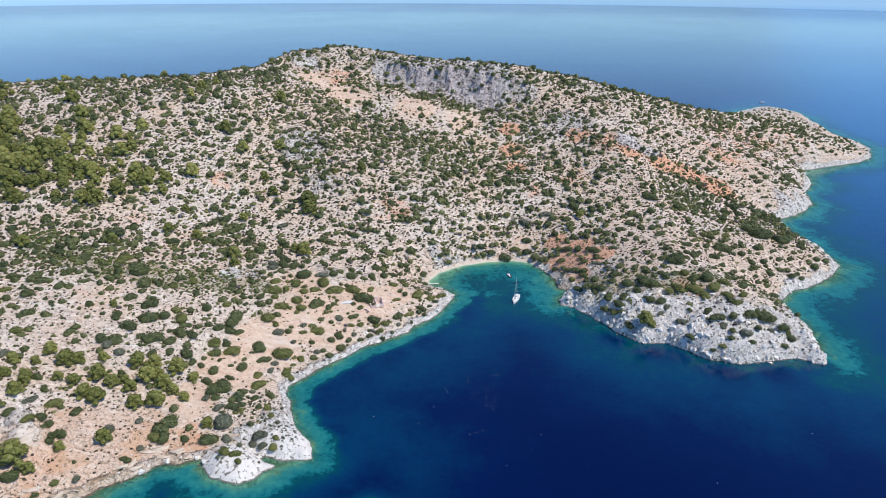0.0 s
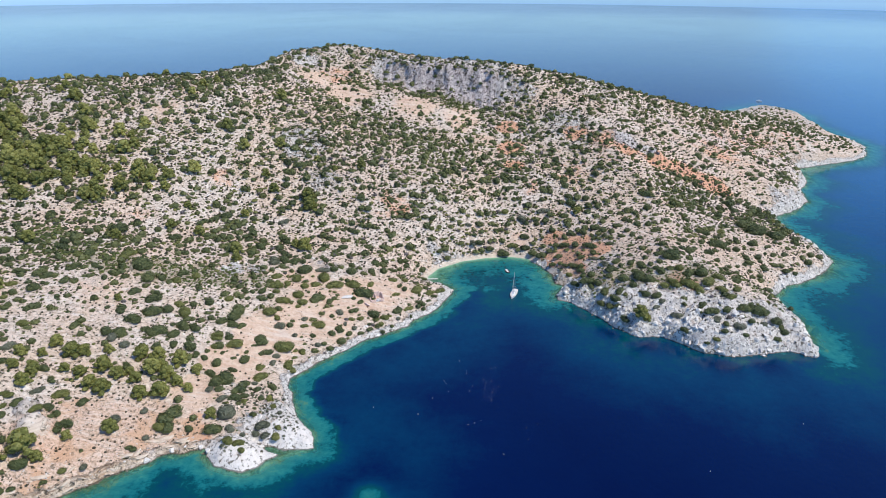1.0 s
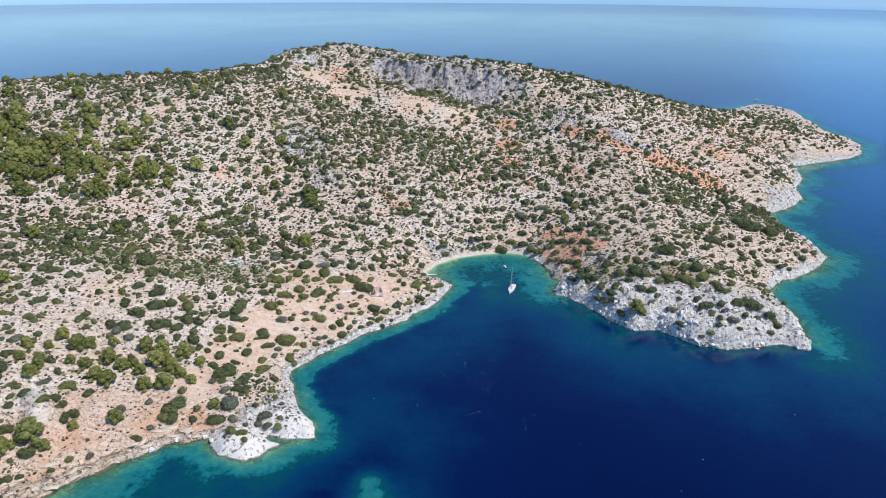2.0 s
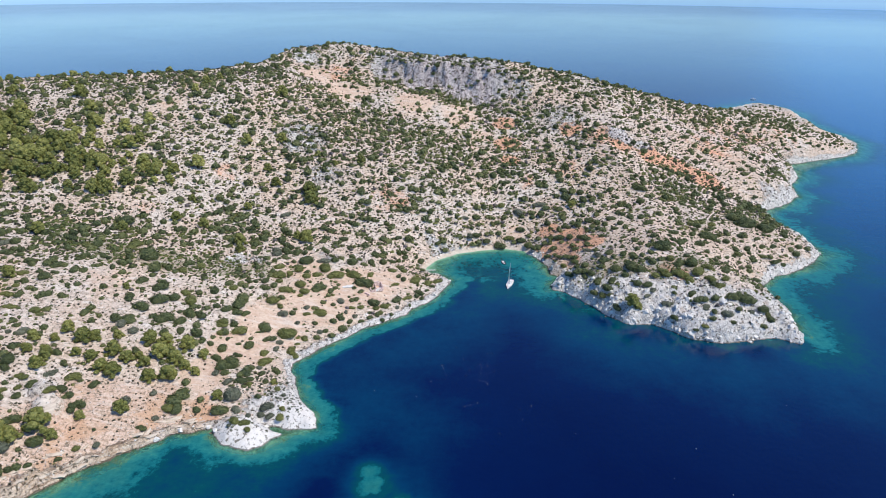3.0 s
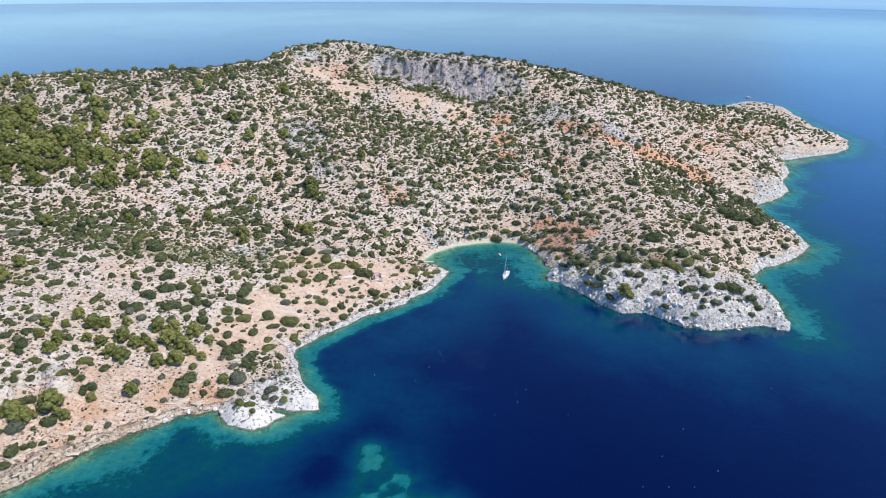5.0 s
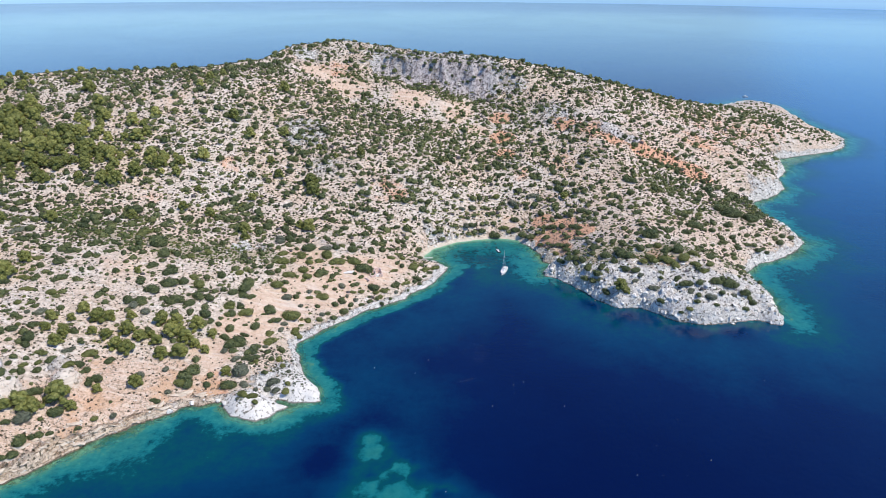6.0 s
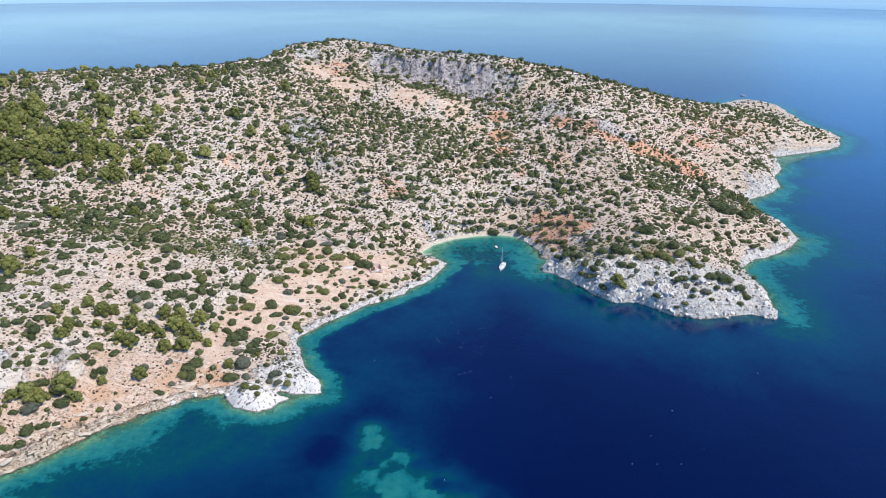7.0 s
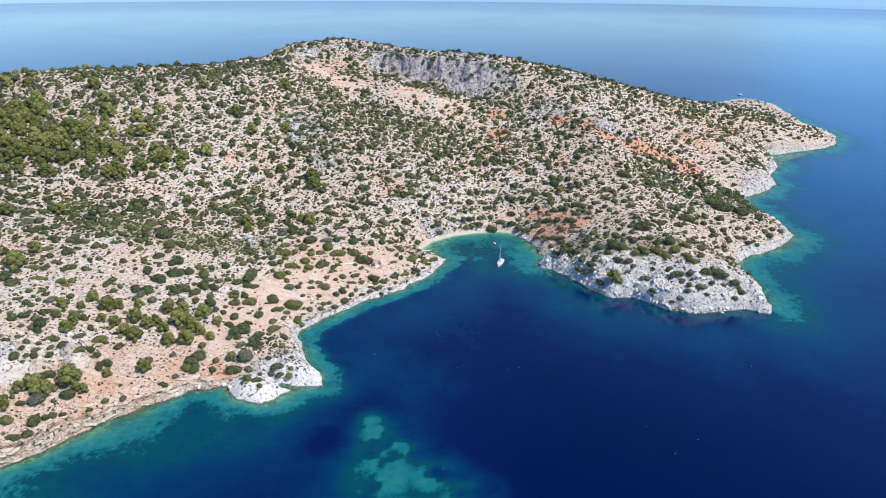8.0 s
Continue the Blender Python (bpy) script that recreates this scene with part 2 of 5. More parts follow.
def stone_material(name, dark, mid, light, scale=0.8, wet=False):
    g = Mat(name)
    n = g.noise(scale, 8, 0.7)
    c = g.ramp(n, (0.25, dark), (0.5, mid), (0.75, light))
    c = g.mix(g.sum("MULTIPLY", g.random(), 0.3), c, mid)
    c = g.mix(g.span(g.attr("tone"), 0.75, 1.0, 0.0, 0.6), c, dark)
    if wet:        # the dark algae belt of stones that stand in the sea
        edge = g.sum("ADD", g.height(), g.sum("MULTIPLY", g.sum("SUBTRACT", g.noise(0.4, 3), 0.5), 0.9))
        c = g.mix(g.span(edge, 0.35, 0.75, 0.85, 0.0), c, (0.075, 0.06, 0.04))
    g.bump(n, 0.8, 0.35)
    return g.done(c, 0.92, spec=0.2)


GROUND = ground_material()
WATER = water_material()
SHRUB = leaf_material("evergreen_shrub_leaves", (0.036, 0.049, 0.028), (0.112, 0.138, 0.056), (0.235, 0.245, 0.095))
HEATH = leaf_material("olive_heath_leaves", (0.085, 0.098, 0.034), (0.185, 0.200, 0.062), (0.31, 0.30, 0.105))
PINE = leaf_material("pine_needles", (0.058, 0.075, 0.021), (0.215, 0.228, 0.062), (0.46, 0.44, 0.14))
GREY = leaf_material("dry_grey_twigs", (0.08, 0.07, 0.065), (0.18, 0.155, 0.145), (0.30, 0.26, 0.27))
GREEN_LEAF = leaf_material("fresh_green_leaves", (0.060, 0.085, 0.028), (0.135, 0.180, 0.052), (0.24, 0.27, 0.085))
SAGE = leaf_material("grey_green_leaves", (0.060, 0.070, 0.048), (0.165, 0.178, 0.118), (0.30, 0.30, 0.215))
THORN = leaf_material("brown_thorn_twigs", (0.035, 0.032, 0.022), (0.085, 0.078, 0.048), (0.17, 0.145, 0.095))
BARK = stone_material("pine_bark", (0.05, 0.035, 0.025), (0.13, 0.09, 0.065), (0.22, 0.17, 0.13), 4.0)
LIMESTONE = stone_material("pale_limestone", (0.44, 0.39, 0.34), (0.79, 0.735, 0.67), (0.89, 0.855, 0.80), wet=True)


# ---- the lie of the land ----
# The shore, stretch by stretch, anticlockwise as seen from above.
WEST_SHORE = [(-560, 230), (-470, 140), (-360, 118), (-270, 138), (-215, 165), (-184, 185), (-175, 195), (-161, 212), (-142, 230), (-124, 244), (-106, 249)]
WHITE_ROCKS = [(-104, 243), (-97, 238), (-87, 235), (-81, 237), (-73, 245), (-84, 254), (-70, 250), (-57, 250), (-59, 258), (-68, 271), (-72, 286), (-77, 299), (-79, 307)]
TERRACE_SHORE = [(-71, 321), (-59, 333), (-46, 343), (-32, 355), (-22, 364), (-11, 378), (-1, 389), (8, 411), (9, 418), (1, 426), (-8, 429)]
BEACH_SHORE = [(-9, 440), (-1, 454), (15, 467), (33, 474), (52, 477), (65, 473), (73, 461), (78, 444), (81, 429), (86, 424)]
HEADLAND_SHORE = [(81, 415), (77, 404), (84, 398), (92, 388), (101, 374), (104, 366), (117, 352), (131, 354), (148, 337), (168, 331), (199, 338), (211, 331), (216, 336), (218, 352), (222, 374), (221, 409)]
EAST_COVES = [(237, 425), (263, 439), (280, 452), (293, 470), (294, 487), (293, 511), (290, 539), (288, 567), (315, 585), (345, 614), (353, 652), (377, 681), (384, 708), (387, 731)]
FAR_POINT = [(423, 748), (474, 771), (504, 796), (512, 815), (528, 850), (520, 920), (530, 985), (547, 1056), (537, 1097), (515, 1123), (485, 1100), (420, 1040), (330, 985)]
BACK_SHORE = [(150, 940), (-100, 930), (-300, 900), (-480, 860), (-620, 720), (-640, 420)]
COAST = np.array(WEST_SHORE + WHITE_ROCKS + TERRACE_SHORE + BEACH_SHORE + HEADLAND_SHORE + EAST_COVES + FAR_POINT + BACK_SHORE, float)
# The crest of the island, with its heights.
CREST = np.array([(-600, 520, 80), (-470, 575, 104), (-365, 590, 111), (-284, 612, 112), (-217, 632, 113), (-180, 680, 113), (-150, 738, 123), (-98, 752, 127),
                  (-45, 745, 120), (-8, 730, 117), (52, 715, 115), (117, 730, 104), (168, 716, 93), (258, 736, 69), (334, 786, 52), (420, 838, 30), (490, 880, 9), (520, 960, 5), (528, 1050, 5)], float)
# Spurs (up) and hollows (down) on its flanks, in rows from south to north: y, then x and metres.
FLANKS = [
    (230, [(-440, 8), (-360, 10), (-280, 4), (-200, 11)]),
    (302, [(-400, 3), (-160, -2), (-80, -2)]),
    (374, [(-360, -3), (-280, -3), (-200, 4), (-120, 5), (-40, 1), (120, 7), (200, 5)]),
    (446, [(-320, -2), (-240, -7), (-160, -12), (-80, -7), (0, 2), (80, 8), (160, 2), (240, 10)]),
    (518, [(-200, 5), (-120, -2), (-40, 13), (40, 6), (120, -2), (200, -11)]),
    (590, [(-320, -2), (-240, 4), (-160, 1), (-80, 3), (0, 1), (80, -2), (160, 10), (240, 4), (320, 6)]),
    (662, [(-280, 2), (-200, 6), (-120, 5), (-40, 1), (40, -11), (120, 4), (200, -2), (280, 8)]),
    (734, [(-80, -5), (80, 2), (240, -5), (320, -8), (400, 19)]),
]
GLENS = [(55, 676, -9), (62, 488, -9), (-100, 671, -4), (0, 681, 3), (-3, 418, -4)]


def vnoise(x, y, seed=0):
    """Smooth value noise, -1 to 1, one cell a unit."""
    xi, yi = np.floor(x).astype(np.int64), np.floor(y).astype(np.int64)
    u, v = x - xi, y - yi
    u, v = u * u * (3 - 2 * u), v * v * (3 - 2 * v)

    def h(i, j):
        n = (i * 374761393 + j * 668265263 + seed * 982451653) & 0x7FFFFFFF
        n = ((n ^ (n >> 13)) * 1274126177) & 0x7FFFFFFF
        return ((n ^ (n >> 16)) & 0xFFFF) / 32767.5 - 1

    a, b, c, d = h(xi, yi), h(xi + 1, yi), h(xi, yi + 1), h(xi + 1, yi + 1)
    return a + (b - a) * u + (c - a) * v + (a - b - c + d) * u * v


def fbm(x, y, size, octaves=4, seed=0, gain=0.5):
    total, amp, norm = 0.0, 1.0, 0.0
    for k in range(octaves):
        f = 2.0 ** k / size
        total = total + amp * vnoise(x * f + 17.3 * k, y * f - 9.1 * k, seed + k)
        norm, amp = norm + amp, amp * gain
    return total / norm


def zone(x, y, spots):
    """How much of a place lies in soft round zones (x, y, radius, weight)."""
    out = np.zeros(np.shape(x))
    for cx, cy, r, w in spots:
        out = np.maximum(out, w * np.exp(-(((x - cx) ** 2 + (y - cy) ** 2) / (r * r)) ** 1.5))
    return out


def shore_distance(x, y):
    """Metres from the shoreline, positive inland."""
    d, inside = np.full(x.shape, 1e9), np.zeros(x.shape, bool)
    for (x0, y0), (x1, y1) in zip(COAST, np.roll(COAST, -1, 0)):
        ex, ey, px, py = x1 - x0, y1 - y0, x - x0, y - y0
        s = np.clip((px * ex + py * ey) / (ex * ex + ey * ey), 0, 1)
        d = np.minimum(d, np.hypot(px - s * ex, py - s * ey))
        if y0 != y1:
            inside ^= ((y0 > y) != (y1 > y)) & (x < x0 + py * ex / (y1 - y0))
    return np.where(inside, d, -d)


def crest_distance(x, y):
    q, heights, weights = np.full(x.shape, 1e9), 0.0, 0.0
    for a, b in zip(CREST[:-1], CREST[1:]):
        e = b - a
        s = np.clip(((x - a[0]) * e[0] + (y - a[1]) * e[1]) / (e[0] ** 2 + e[1] ** 2), 0, 1)
        r = np.hypot(x - a[0] - s * e[0], y - a[1] - s * e[1])
        w = np.hypot(e[0], e[1]) / (r + 6) ** 3
        heights, weights, q = heights + w * (a[2] + s * e[2]), weights + w, np.minimum(q, r)
    return q, heights / weights


BEACH = [(20, 470, 14, 1), (36, 475, 14, 1), (52, 478, 14, 1), (66, 475, 9, 1), (2, 458, 10, 0.9), (-6, 446, 10, 0.9), (-9, 436, 7, 0.9)]
CLIFFS = [(110, 368, 24, 4.5), (135, 352, 26, 5.5), (165, 338, 30, 6.0), (195, 342, 22, 4.5), (84, 402, 14, 3.0), (-92, 241, 14, 2.5), (-66, 255, 14, 2.5),
          (-150, 224, 26, 1.8), (-185, 190, 30, 2.2), (310, 590, 30, 2.5), (350, 630, 30, 2.0), (500, 795, 25, 1.0), (80, 430, 10, 2.5)]
SHORE_ROCKS = [(226, 402, 11, 0.8), (245, 425, 12, 0.8), (270, 442, 11, 0.8), (288, 466, 11, 0.8), (290, 498, 10, 0.7), (95, 388, 16, 0.9), (112, 368, 26, 1),
    (140, 358, 26, 1), (168, 346, 28, 1), (198, 350, 22, 1), (214, 368, 14, 0.9), (86, 404, 12, 0.9), (-88, 242, 15, 1.1), (-66, 258, 14, 1.1), (-75, 273, 11, 0.9),
    (-72, 287, 8, 0.7), (-86, 262, 9, 0.8), (-20, 714, 24, 1), (20, 702, 24, 1), (50, 694, 24, 1), (-55, 726, 20, 0.8)]
HILL_ROCKS = [(80, 690, 20, 0.6), (-140, 722, 18, 0.7), (166, 609, 13, 0.9), (184, 602, 11, 0.8), (-198, 227, 10, 1), (-210, 240, 9, 0.8), (-130, 392, 10, 0.7),
    (-117, 397, 8, 0.6), (-174, 241, 7, 1), (-181, 250, 6, 0.9), (-113, 560, 28, 0.62), (-90, 520, 20, 0.5), (308, 588, 17, 0.7), (328, 604, 14, 0.6),
    (368, 676, 9, 0.6), (485, 1090, 34, 0.6), (530, 1085, 30, 0.6), (545, 1040, 24, 0.6), (120, 640, 30, 0.5), (-75, 412, 14, 0.5), (-4, 466, 6, 0.5)]
ROCKS = SHORE_ROCKS + HILL_ROCKS
RED_EAST = [(75, 545, 14, 0.5), (110, 560, 20, 0.4), (265, 640, 30, 0.4), (420, 800, 26, 0.2), (90, 448, 14, 1.7), (98, 466, 12, 1.5), (86, 484, 9, 1.2),
    (105, 446, 11, 1.5), (88, 432, 11, 1.6), (79, 458, 9, 1.6), (113, 442, 7, 1.0), (62, 600, 12, 1.4), (62, 572, 9, 1.2), (62, 636, 12, 1.3), (122, 618, 12, 1.0),
    (163, 592, 11, 1.2), (190, 588, 13, 1.4)]
RED_WEST = [(214, 584, 15, 1.4), (238, 578, 16, 1.2), (330, 735, 50, 0.35), (390, 772, 40, 0.3), (300, 690, 40, 0.35), (-34, 500, 22, 0.5), (-109, 255, 6, 1.1),
    (-168, 236, 22, 0.6), (-150, 240, 19, 0.4), (-105, 700, 27, 0.6), (-163, 250, 20, 0.45), (-140, 258, 18, 0.45), (-118, 262, 12, 0.4), (-150, 232, 18, 0.35),
    (150, 600, 27, 0.5), (150, 385, 22, 0.4), (-205, 440, 14, 0.5), (-165, 500, 11, 0.6)]
RED = RED_EAST + RED_WEST
BARE = [(-95, 335, 22, 1), (-72, 362, 26, 1), (-48, 386, 22, 1), (-30, 400, 14, 0.8), (-108, 306, 18, 1), (-118, 280, 15, 0.8), (-150, 245, 22, 0.42), (-85, 395, 18, 0.8), (-90, 672, 26, 0.9),
        (-25, 655, 24, 0.8), (20, 648, 20, 0.8), (39, 612, 14, 0.8), (20, 634, 16, 0.7), (32, 588, 9, 0.5), (-125, 690, 20, 0.8), (60, 490, 8, 0.8), (-190, 345, 22, 0.5), (-225, 560, 14, 0.6), (150, 470, 26, 0.4)]
GREEN = [(-240, 396, 20, 0.7), (-222, 384, 18, 0.9), (-195, 376, 17, 0.9), (-170, 377, 16, 1), (-148, 378, 15, 1), (-130, 380, 12, 0.9), (-112, 384, 12, 0.7), (-95, 392, 9, 0.6), (104, 402, 13, 0.9), (122, 398, 14, 1),
         (145, 390, 13, 1), (165, 394, 14, 0.9), (186, 402, 12, 0.7), (200, 392, 10, 0.7), (-75, 620, 30, 0.4), (-20, 600, 30, 0.45), (10, 672, 16, 0.8), (-15, 682, 14, 0.7), (235, 495, 20, 0.6), (262, 522, 14, 0.5), (275, 540, 10, 0.5),
         (200, 540, 24, 0.5), (60, 560, 18, 0.45), (-90, 700, 12, 0.6), (30, 610, 20, 0.4)]
FOREST = [(-205, 478, 20, 0.9), (-308, 442, 26, 0.9), (-345, 500, 30, 1), (-340, 470, 34, 1), (-300, 475, 34, 1), (-275, 500, 28, 1), (-250, 470, 26, 1), (-225, 480, 22, 0.9), (-330, 515, 28, 0.9), (-390, 500, 40, 1), (-360, 540, 24, 0.5), (-300, 545, 24, 0.35), (-240, 510, 20, 0.6),
          (-194, 282, 16, 0.45), (-168, 284, 15, 0.6), (-150, 284, 14, 0.72), (-138, 294, 10, 0.6), (-330, 600, 22, 0.6), (-380, 585, 26, 0.6)]


# where the headland drops straight into deep water
STEEP = [(84, 392, 12, 0.7), (92, 383, 14, 0.9), (104, 362, 18, 1), (120, 348, 18, 1), (138, 346, 20, 1), (156, 330, 24, 1), (180, 327, 24, 1), (203, 330, 16, 1), (214, 330, 10, 0.6)]


def land(x, y):
    """Heights and soil masks at places x, y."""
    d0 = shore_distance(x, y)
    beach = zone(x, y, BEACH) * np.exp(-(np.maximum(d0, 0) / 3.6) ** 4)
    wild = 1 - 0.85 * beach
    d = d0 + wild * (2.6 * fbm(x, y, 22, 3, 5) + 1.6 * fbm(x, y, 6, 3, 9))
    q, top = crest_distance(x, y)
    inland = np.maximum(d, 0)
    z = top * inland / (inland + q + 1e-6)
    keep = (1 - np.exp(-inland / 20)) * (1 - np.exp(-(q / 28) ** 2))
    for cy, row in FLANKS:
        for cx, h in row:
            z = z + keep * h * np.exp(-((x - cx) ** 2 + (y - cy) ** 2) / 5625)
    for cx, cy, h in GLENS:
        z = z + keep * h * np.exp(-((x - cx) ** 2 + (y - cy) ** 2) / 1600)
    z = np.maximum(z * (1 - 0.75 * zone(x, y, BEACH) * np.exp(-inland / 9)), 0.12 * inland)
    rim = (1.5 + zone(x, y, CLIFFS)) * wild
    z = z + rim * (1 - np.exp(-inland / 2.6)) * np.exp(-inland / 60)
    # masks
    lump = fbm(x, y, 30, 4, 21)
    rock = np.clip(zone(x, y, ROCKS) + wild * np.exp(-(inland / (4.6 + 3 * lump)) ** 2) + 0.28 * np.clip(lump, 0, 1), 0, 1.1)
    bare = zone(x, y, BARE)
    rock = rock * (1 - 0.5 * bare) * wild
    # relief: outcrops, gullies and blocks
    z = z + 6.0 * zone(x, y, [(-198, 228, 9, 1), (-174, 242, 6, 1), (-180, 250, 5, 0.8)])
    z = z + (1 - np.exp(-inland / 25)) * (1 - 0.8 * bare) * (1.6 * fbm(x, y, 38, 4, 31) + 0.45 * fbm(x, y, 9, 3, 33))
    crag = np.clip(rock, 0, 1) * (1 - np.exp(-np.maximum(d, 0) / 2))
    block = 1 - np.abs(fbm(x, y, 11, 4, 41, 0.6)) * 2.2
    smooth = 1 - 0.92 * zone(x, y, [(-89, 241, 17, 1), (-68, 255, 13, 0.8)])
    z = z + smooth * crag * (2.9 * block - 1.2) + smooth * crag * 0.8 * np.round(1.6 * fbm(x, y, 4.5, 2, 43) + 0.3)
    # the crag below the crest: a broken step down to a ledge
    front = y < np.interp(x, CREST[:, 0], CREST[:, 1])
    scarp = zone(x, y, [(-48, 716, 22, 0.8), (-18, 702, 26, 1), (15, 696, 24, 1), (42, 690, 20, 1), (66, 692, 16, 0.6)]) * front
    lip = q + 9 * fbm(x, y, 20, 4, 47) + 3 * fbm(x, y, 6, 3, 48)
    z = z + scarp * (1 - np.exp(-(q / 10) ** 2)) * (8.5 * np.tanh((24 - lip) / 2.2) - 3.2) + scarp * 3.6 * fbm(x * 2.2, y, 10, 4, 49)
    low = zone(x, y, [(158, 611, 12, 0.9), (172, 606, 12, 0.9), (187, 600, 10, 0.7)])
    z = z + low * 3.5 * np.tanh((fbm(x, y, 26, 3, 46) * 20) / 2.0)
    grey = np.clip(scarp * 1.1 + 0.7 * low, 0, 1)
    # the sea bed falls away from the shore
    out = np.maximum(-d, 0)
    reach = 92 + 260 * zone(x, y, [(-1, 446, 11, 1), (8, 458, 9, 0.8)]) + 60 * zone(x, y, [(330, 480, 120, 0.5), (250, 380, 60, 0.4), (440, 730, 90, 0.5)]) - 86 * zone(x, y, STEEP) - 45 * zone(x, y, [(-190, 165, 55, 1), (-150, 200, 40, 1), (-118, 222, 28, 1), (-90, 222, 14, 0.9)]) - 55 * zone(x, y, [(-46, 208, 15, 0.8), (-40, 235, 24, 1)])
    reach = np.maximum(reach, 6)
    floor = 30 - 9.0 / (1 + np.exp(-(x - 0.45 * (y - 330) - 250) / 28)) * (y < 2500)
    floor = floor - 10 * zone(x, y, STEEP) - 14 * zone(x, y, [(42, 438, 34, 1), (46, 408, 26, 0.7), (20, 430, 20, 0.8)]) - 18 * zone(x, y, [(-175, 165, 60, 1), (-135, 200, 45, 1), (-112, 208, 24, 0.7)])
    bed = -floor * (1 - np.exp(-out / reach)) - 0.25 * out / (1 + out / 6)
    bed = bed + (1 - np.exp(-out / 8)) * (2.2 * fbm(x, y, 26, 4, 51) + 0.8 * fbm(x, y, 6, 3, 53))
    # a shallow sandy shelf along the terrace, ending in a ragged edge of weed
    shelf = zone(x, y, [(-62, 290, 24, 1), (-66, 306, 20, 1), (-52, 326, 24, 1), (-36, 344, 24, 1), (-16, 364, 24, 1), (4, 392, 22, 1), (12, 412, 16, 0.9), (-54, 268, 15, 1), (-50, 254, 8, 0.9)])
    drop = np.clip((out + 6 * fbm(x, y, 12, 4, 58) - 9) / 6, 0, 1)
    bed = bed * (1 - shelf) - shelf * (3.2 * (1 - np.exp(-out / 4)) + 9 * drop * drop * (3 - 2 * drop) + 0.12 * out)
    shoal = zone(x, y, [(-29, 220, 9, 1), (-26, 210, 13, 1), (-21, 197, 19, 1), (-20, 180, 25, 1), (0, 179, 19, 1), (12, 164, 22, 1), (-14, 150, 38, 1)]) * np.clip(1.2 + 1.3 * fbm(x, y, 13, 4, 57), 0, 1)
    bed = bed * (1 - 0.83 * shoal)
    z = np.where(d > 0, np.maximum(z, 0.02), np.minimum(bed, -0.02))
    return dict(worn=zone(x, y, [(-89, 240, 17, 1), (-67, 255, 15, 0.9), (-196, 226, 13, 0.8), (-173, 241, 9, 0.8)]), crag=grey, z=z, d=d, rock=rock, ochre=zone(x, y, [(-118, 250, 14, 0.9), (-160, 250, 22, 0.85), (-136, 258, 18, 0.85), (-182, 226, 20, 0.6), (-142, 232, 24, 1), (-165, 212, 26, 1), (-190, 188, 34, 1), (84, 436, 12, 0.8), (88, 424, 9, 0.7)]), red=zone(x, y, RED) + 0.10 + 0.13 * np.clip((x - 60) / 120, 0, 1), bare=bare, sand=beach * np.exp(-(inland / 2.3) ** 4), green=zone(x, y, GREEN),
                herb=np.clip(1 - bare, 0.1, 1) * (1 - beach * np.exp(-(inland / 3) ** 4)))


def at_ground(x, y):
    return float(land(np.array([float(x)]), np.array([float(y)]))["z"][0])


def spread(fine_lo, fine_hi, step, lo, hi, grow):
    """Grid lines: even between fine_lo and fine_hi, wider and wider beyond."""
    mid = list(np.arange(fine_lo, fine_hi, step))
    s, v = step, mid[-1]
    while v < hi:
        s = min(s * grow, 900)
        v += s
        mid.append(v)
    s, v = step, mid[0]
    while v > lo:
        s = min(s * grow, 900)
        v -= s
        mid.insert(0, v)
    return np.array(mid)


def grid_mesh(name, xs, ys, z, attrs, smooth=True):
    gx, gy = np.meshgrid(xs, ys)
    co = np.stack([gx, gy, z], -1).reshape(-1, 3)
    nx, ny = len(xs), len(ys)
    i = (np.arange(ny - 1)[:, None] * nx + np.arange(nx - 1)[None]).ravel()
    quads = np.stack([i, i + 1, i + nx + 1, i + nx], 1)
    return raw_mesh(name, co, quads, attrs, smooth)


def raw_mesh(name, co, faces, attrs=None, smooth=False, slots=None):
    """A mesh from arrays: points, faces of one size, point values."""
    me = bpy.data.meshes.new(name)
    k = faces.shape[1]
    me.vertices.add(len(co))
    me.vertices.foreach_set("co", np.ascontiguousarray(co, np.float32).ravel())
    me.loops.add(faces.size)
    me.loops.foreach_set("vertex_index", np.ascontiguousarray(faces, np.int32).ravel())
    me.polygons.add(len(faces))
    me.polygons.foreach_set("loop_start", np.arange(0, faces.size, k, dtype=np.int32))
    me.polygons.foreach_set("use_smooth", np.full(len(faces), smooth, bool))
    if slots is not None:
        me.polygons.foreach_set("material_index", np.ascontiguousarray(slots, np.int32))
    for key, v in (attrs or {}).items():
        a = me.attributes.new(key, "FLOAT", "POINT")
        a.data.foreach_set("value", np.ascontiguousarray(v, np.float32).ravel())
    me.update(calc_edges=True)
    return me


# ---- ground and sea ----
gx = spread(-262, 306, 1.6, -660, 590, 1.03)
gy = np.concatenate([np.arange(105, 176, 3.0), np.arange(176, 400, 1.35), np.cumsum(np.linspace(1.4, 4.6, 240)) + 400])
MX, MY = np.meshgrid(gx, gy)
L = land(MX, MY)
ground_me = grid_mesh("ground", gx, gy, L["z"], {k: L[k] for k in ("rock", "red", "bare", "sand", "green", "herb", "crag", "ochre", "worn")})
ground_me.materials.append(GROUND)
tagged(new("ground", ground_me), "dry stony island hillside of pale limestone and ochre soil", "hillside", kind="structure")

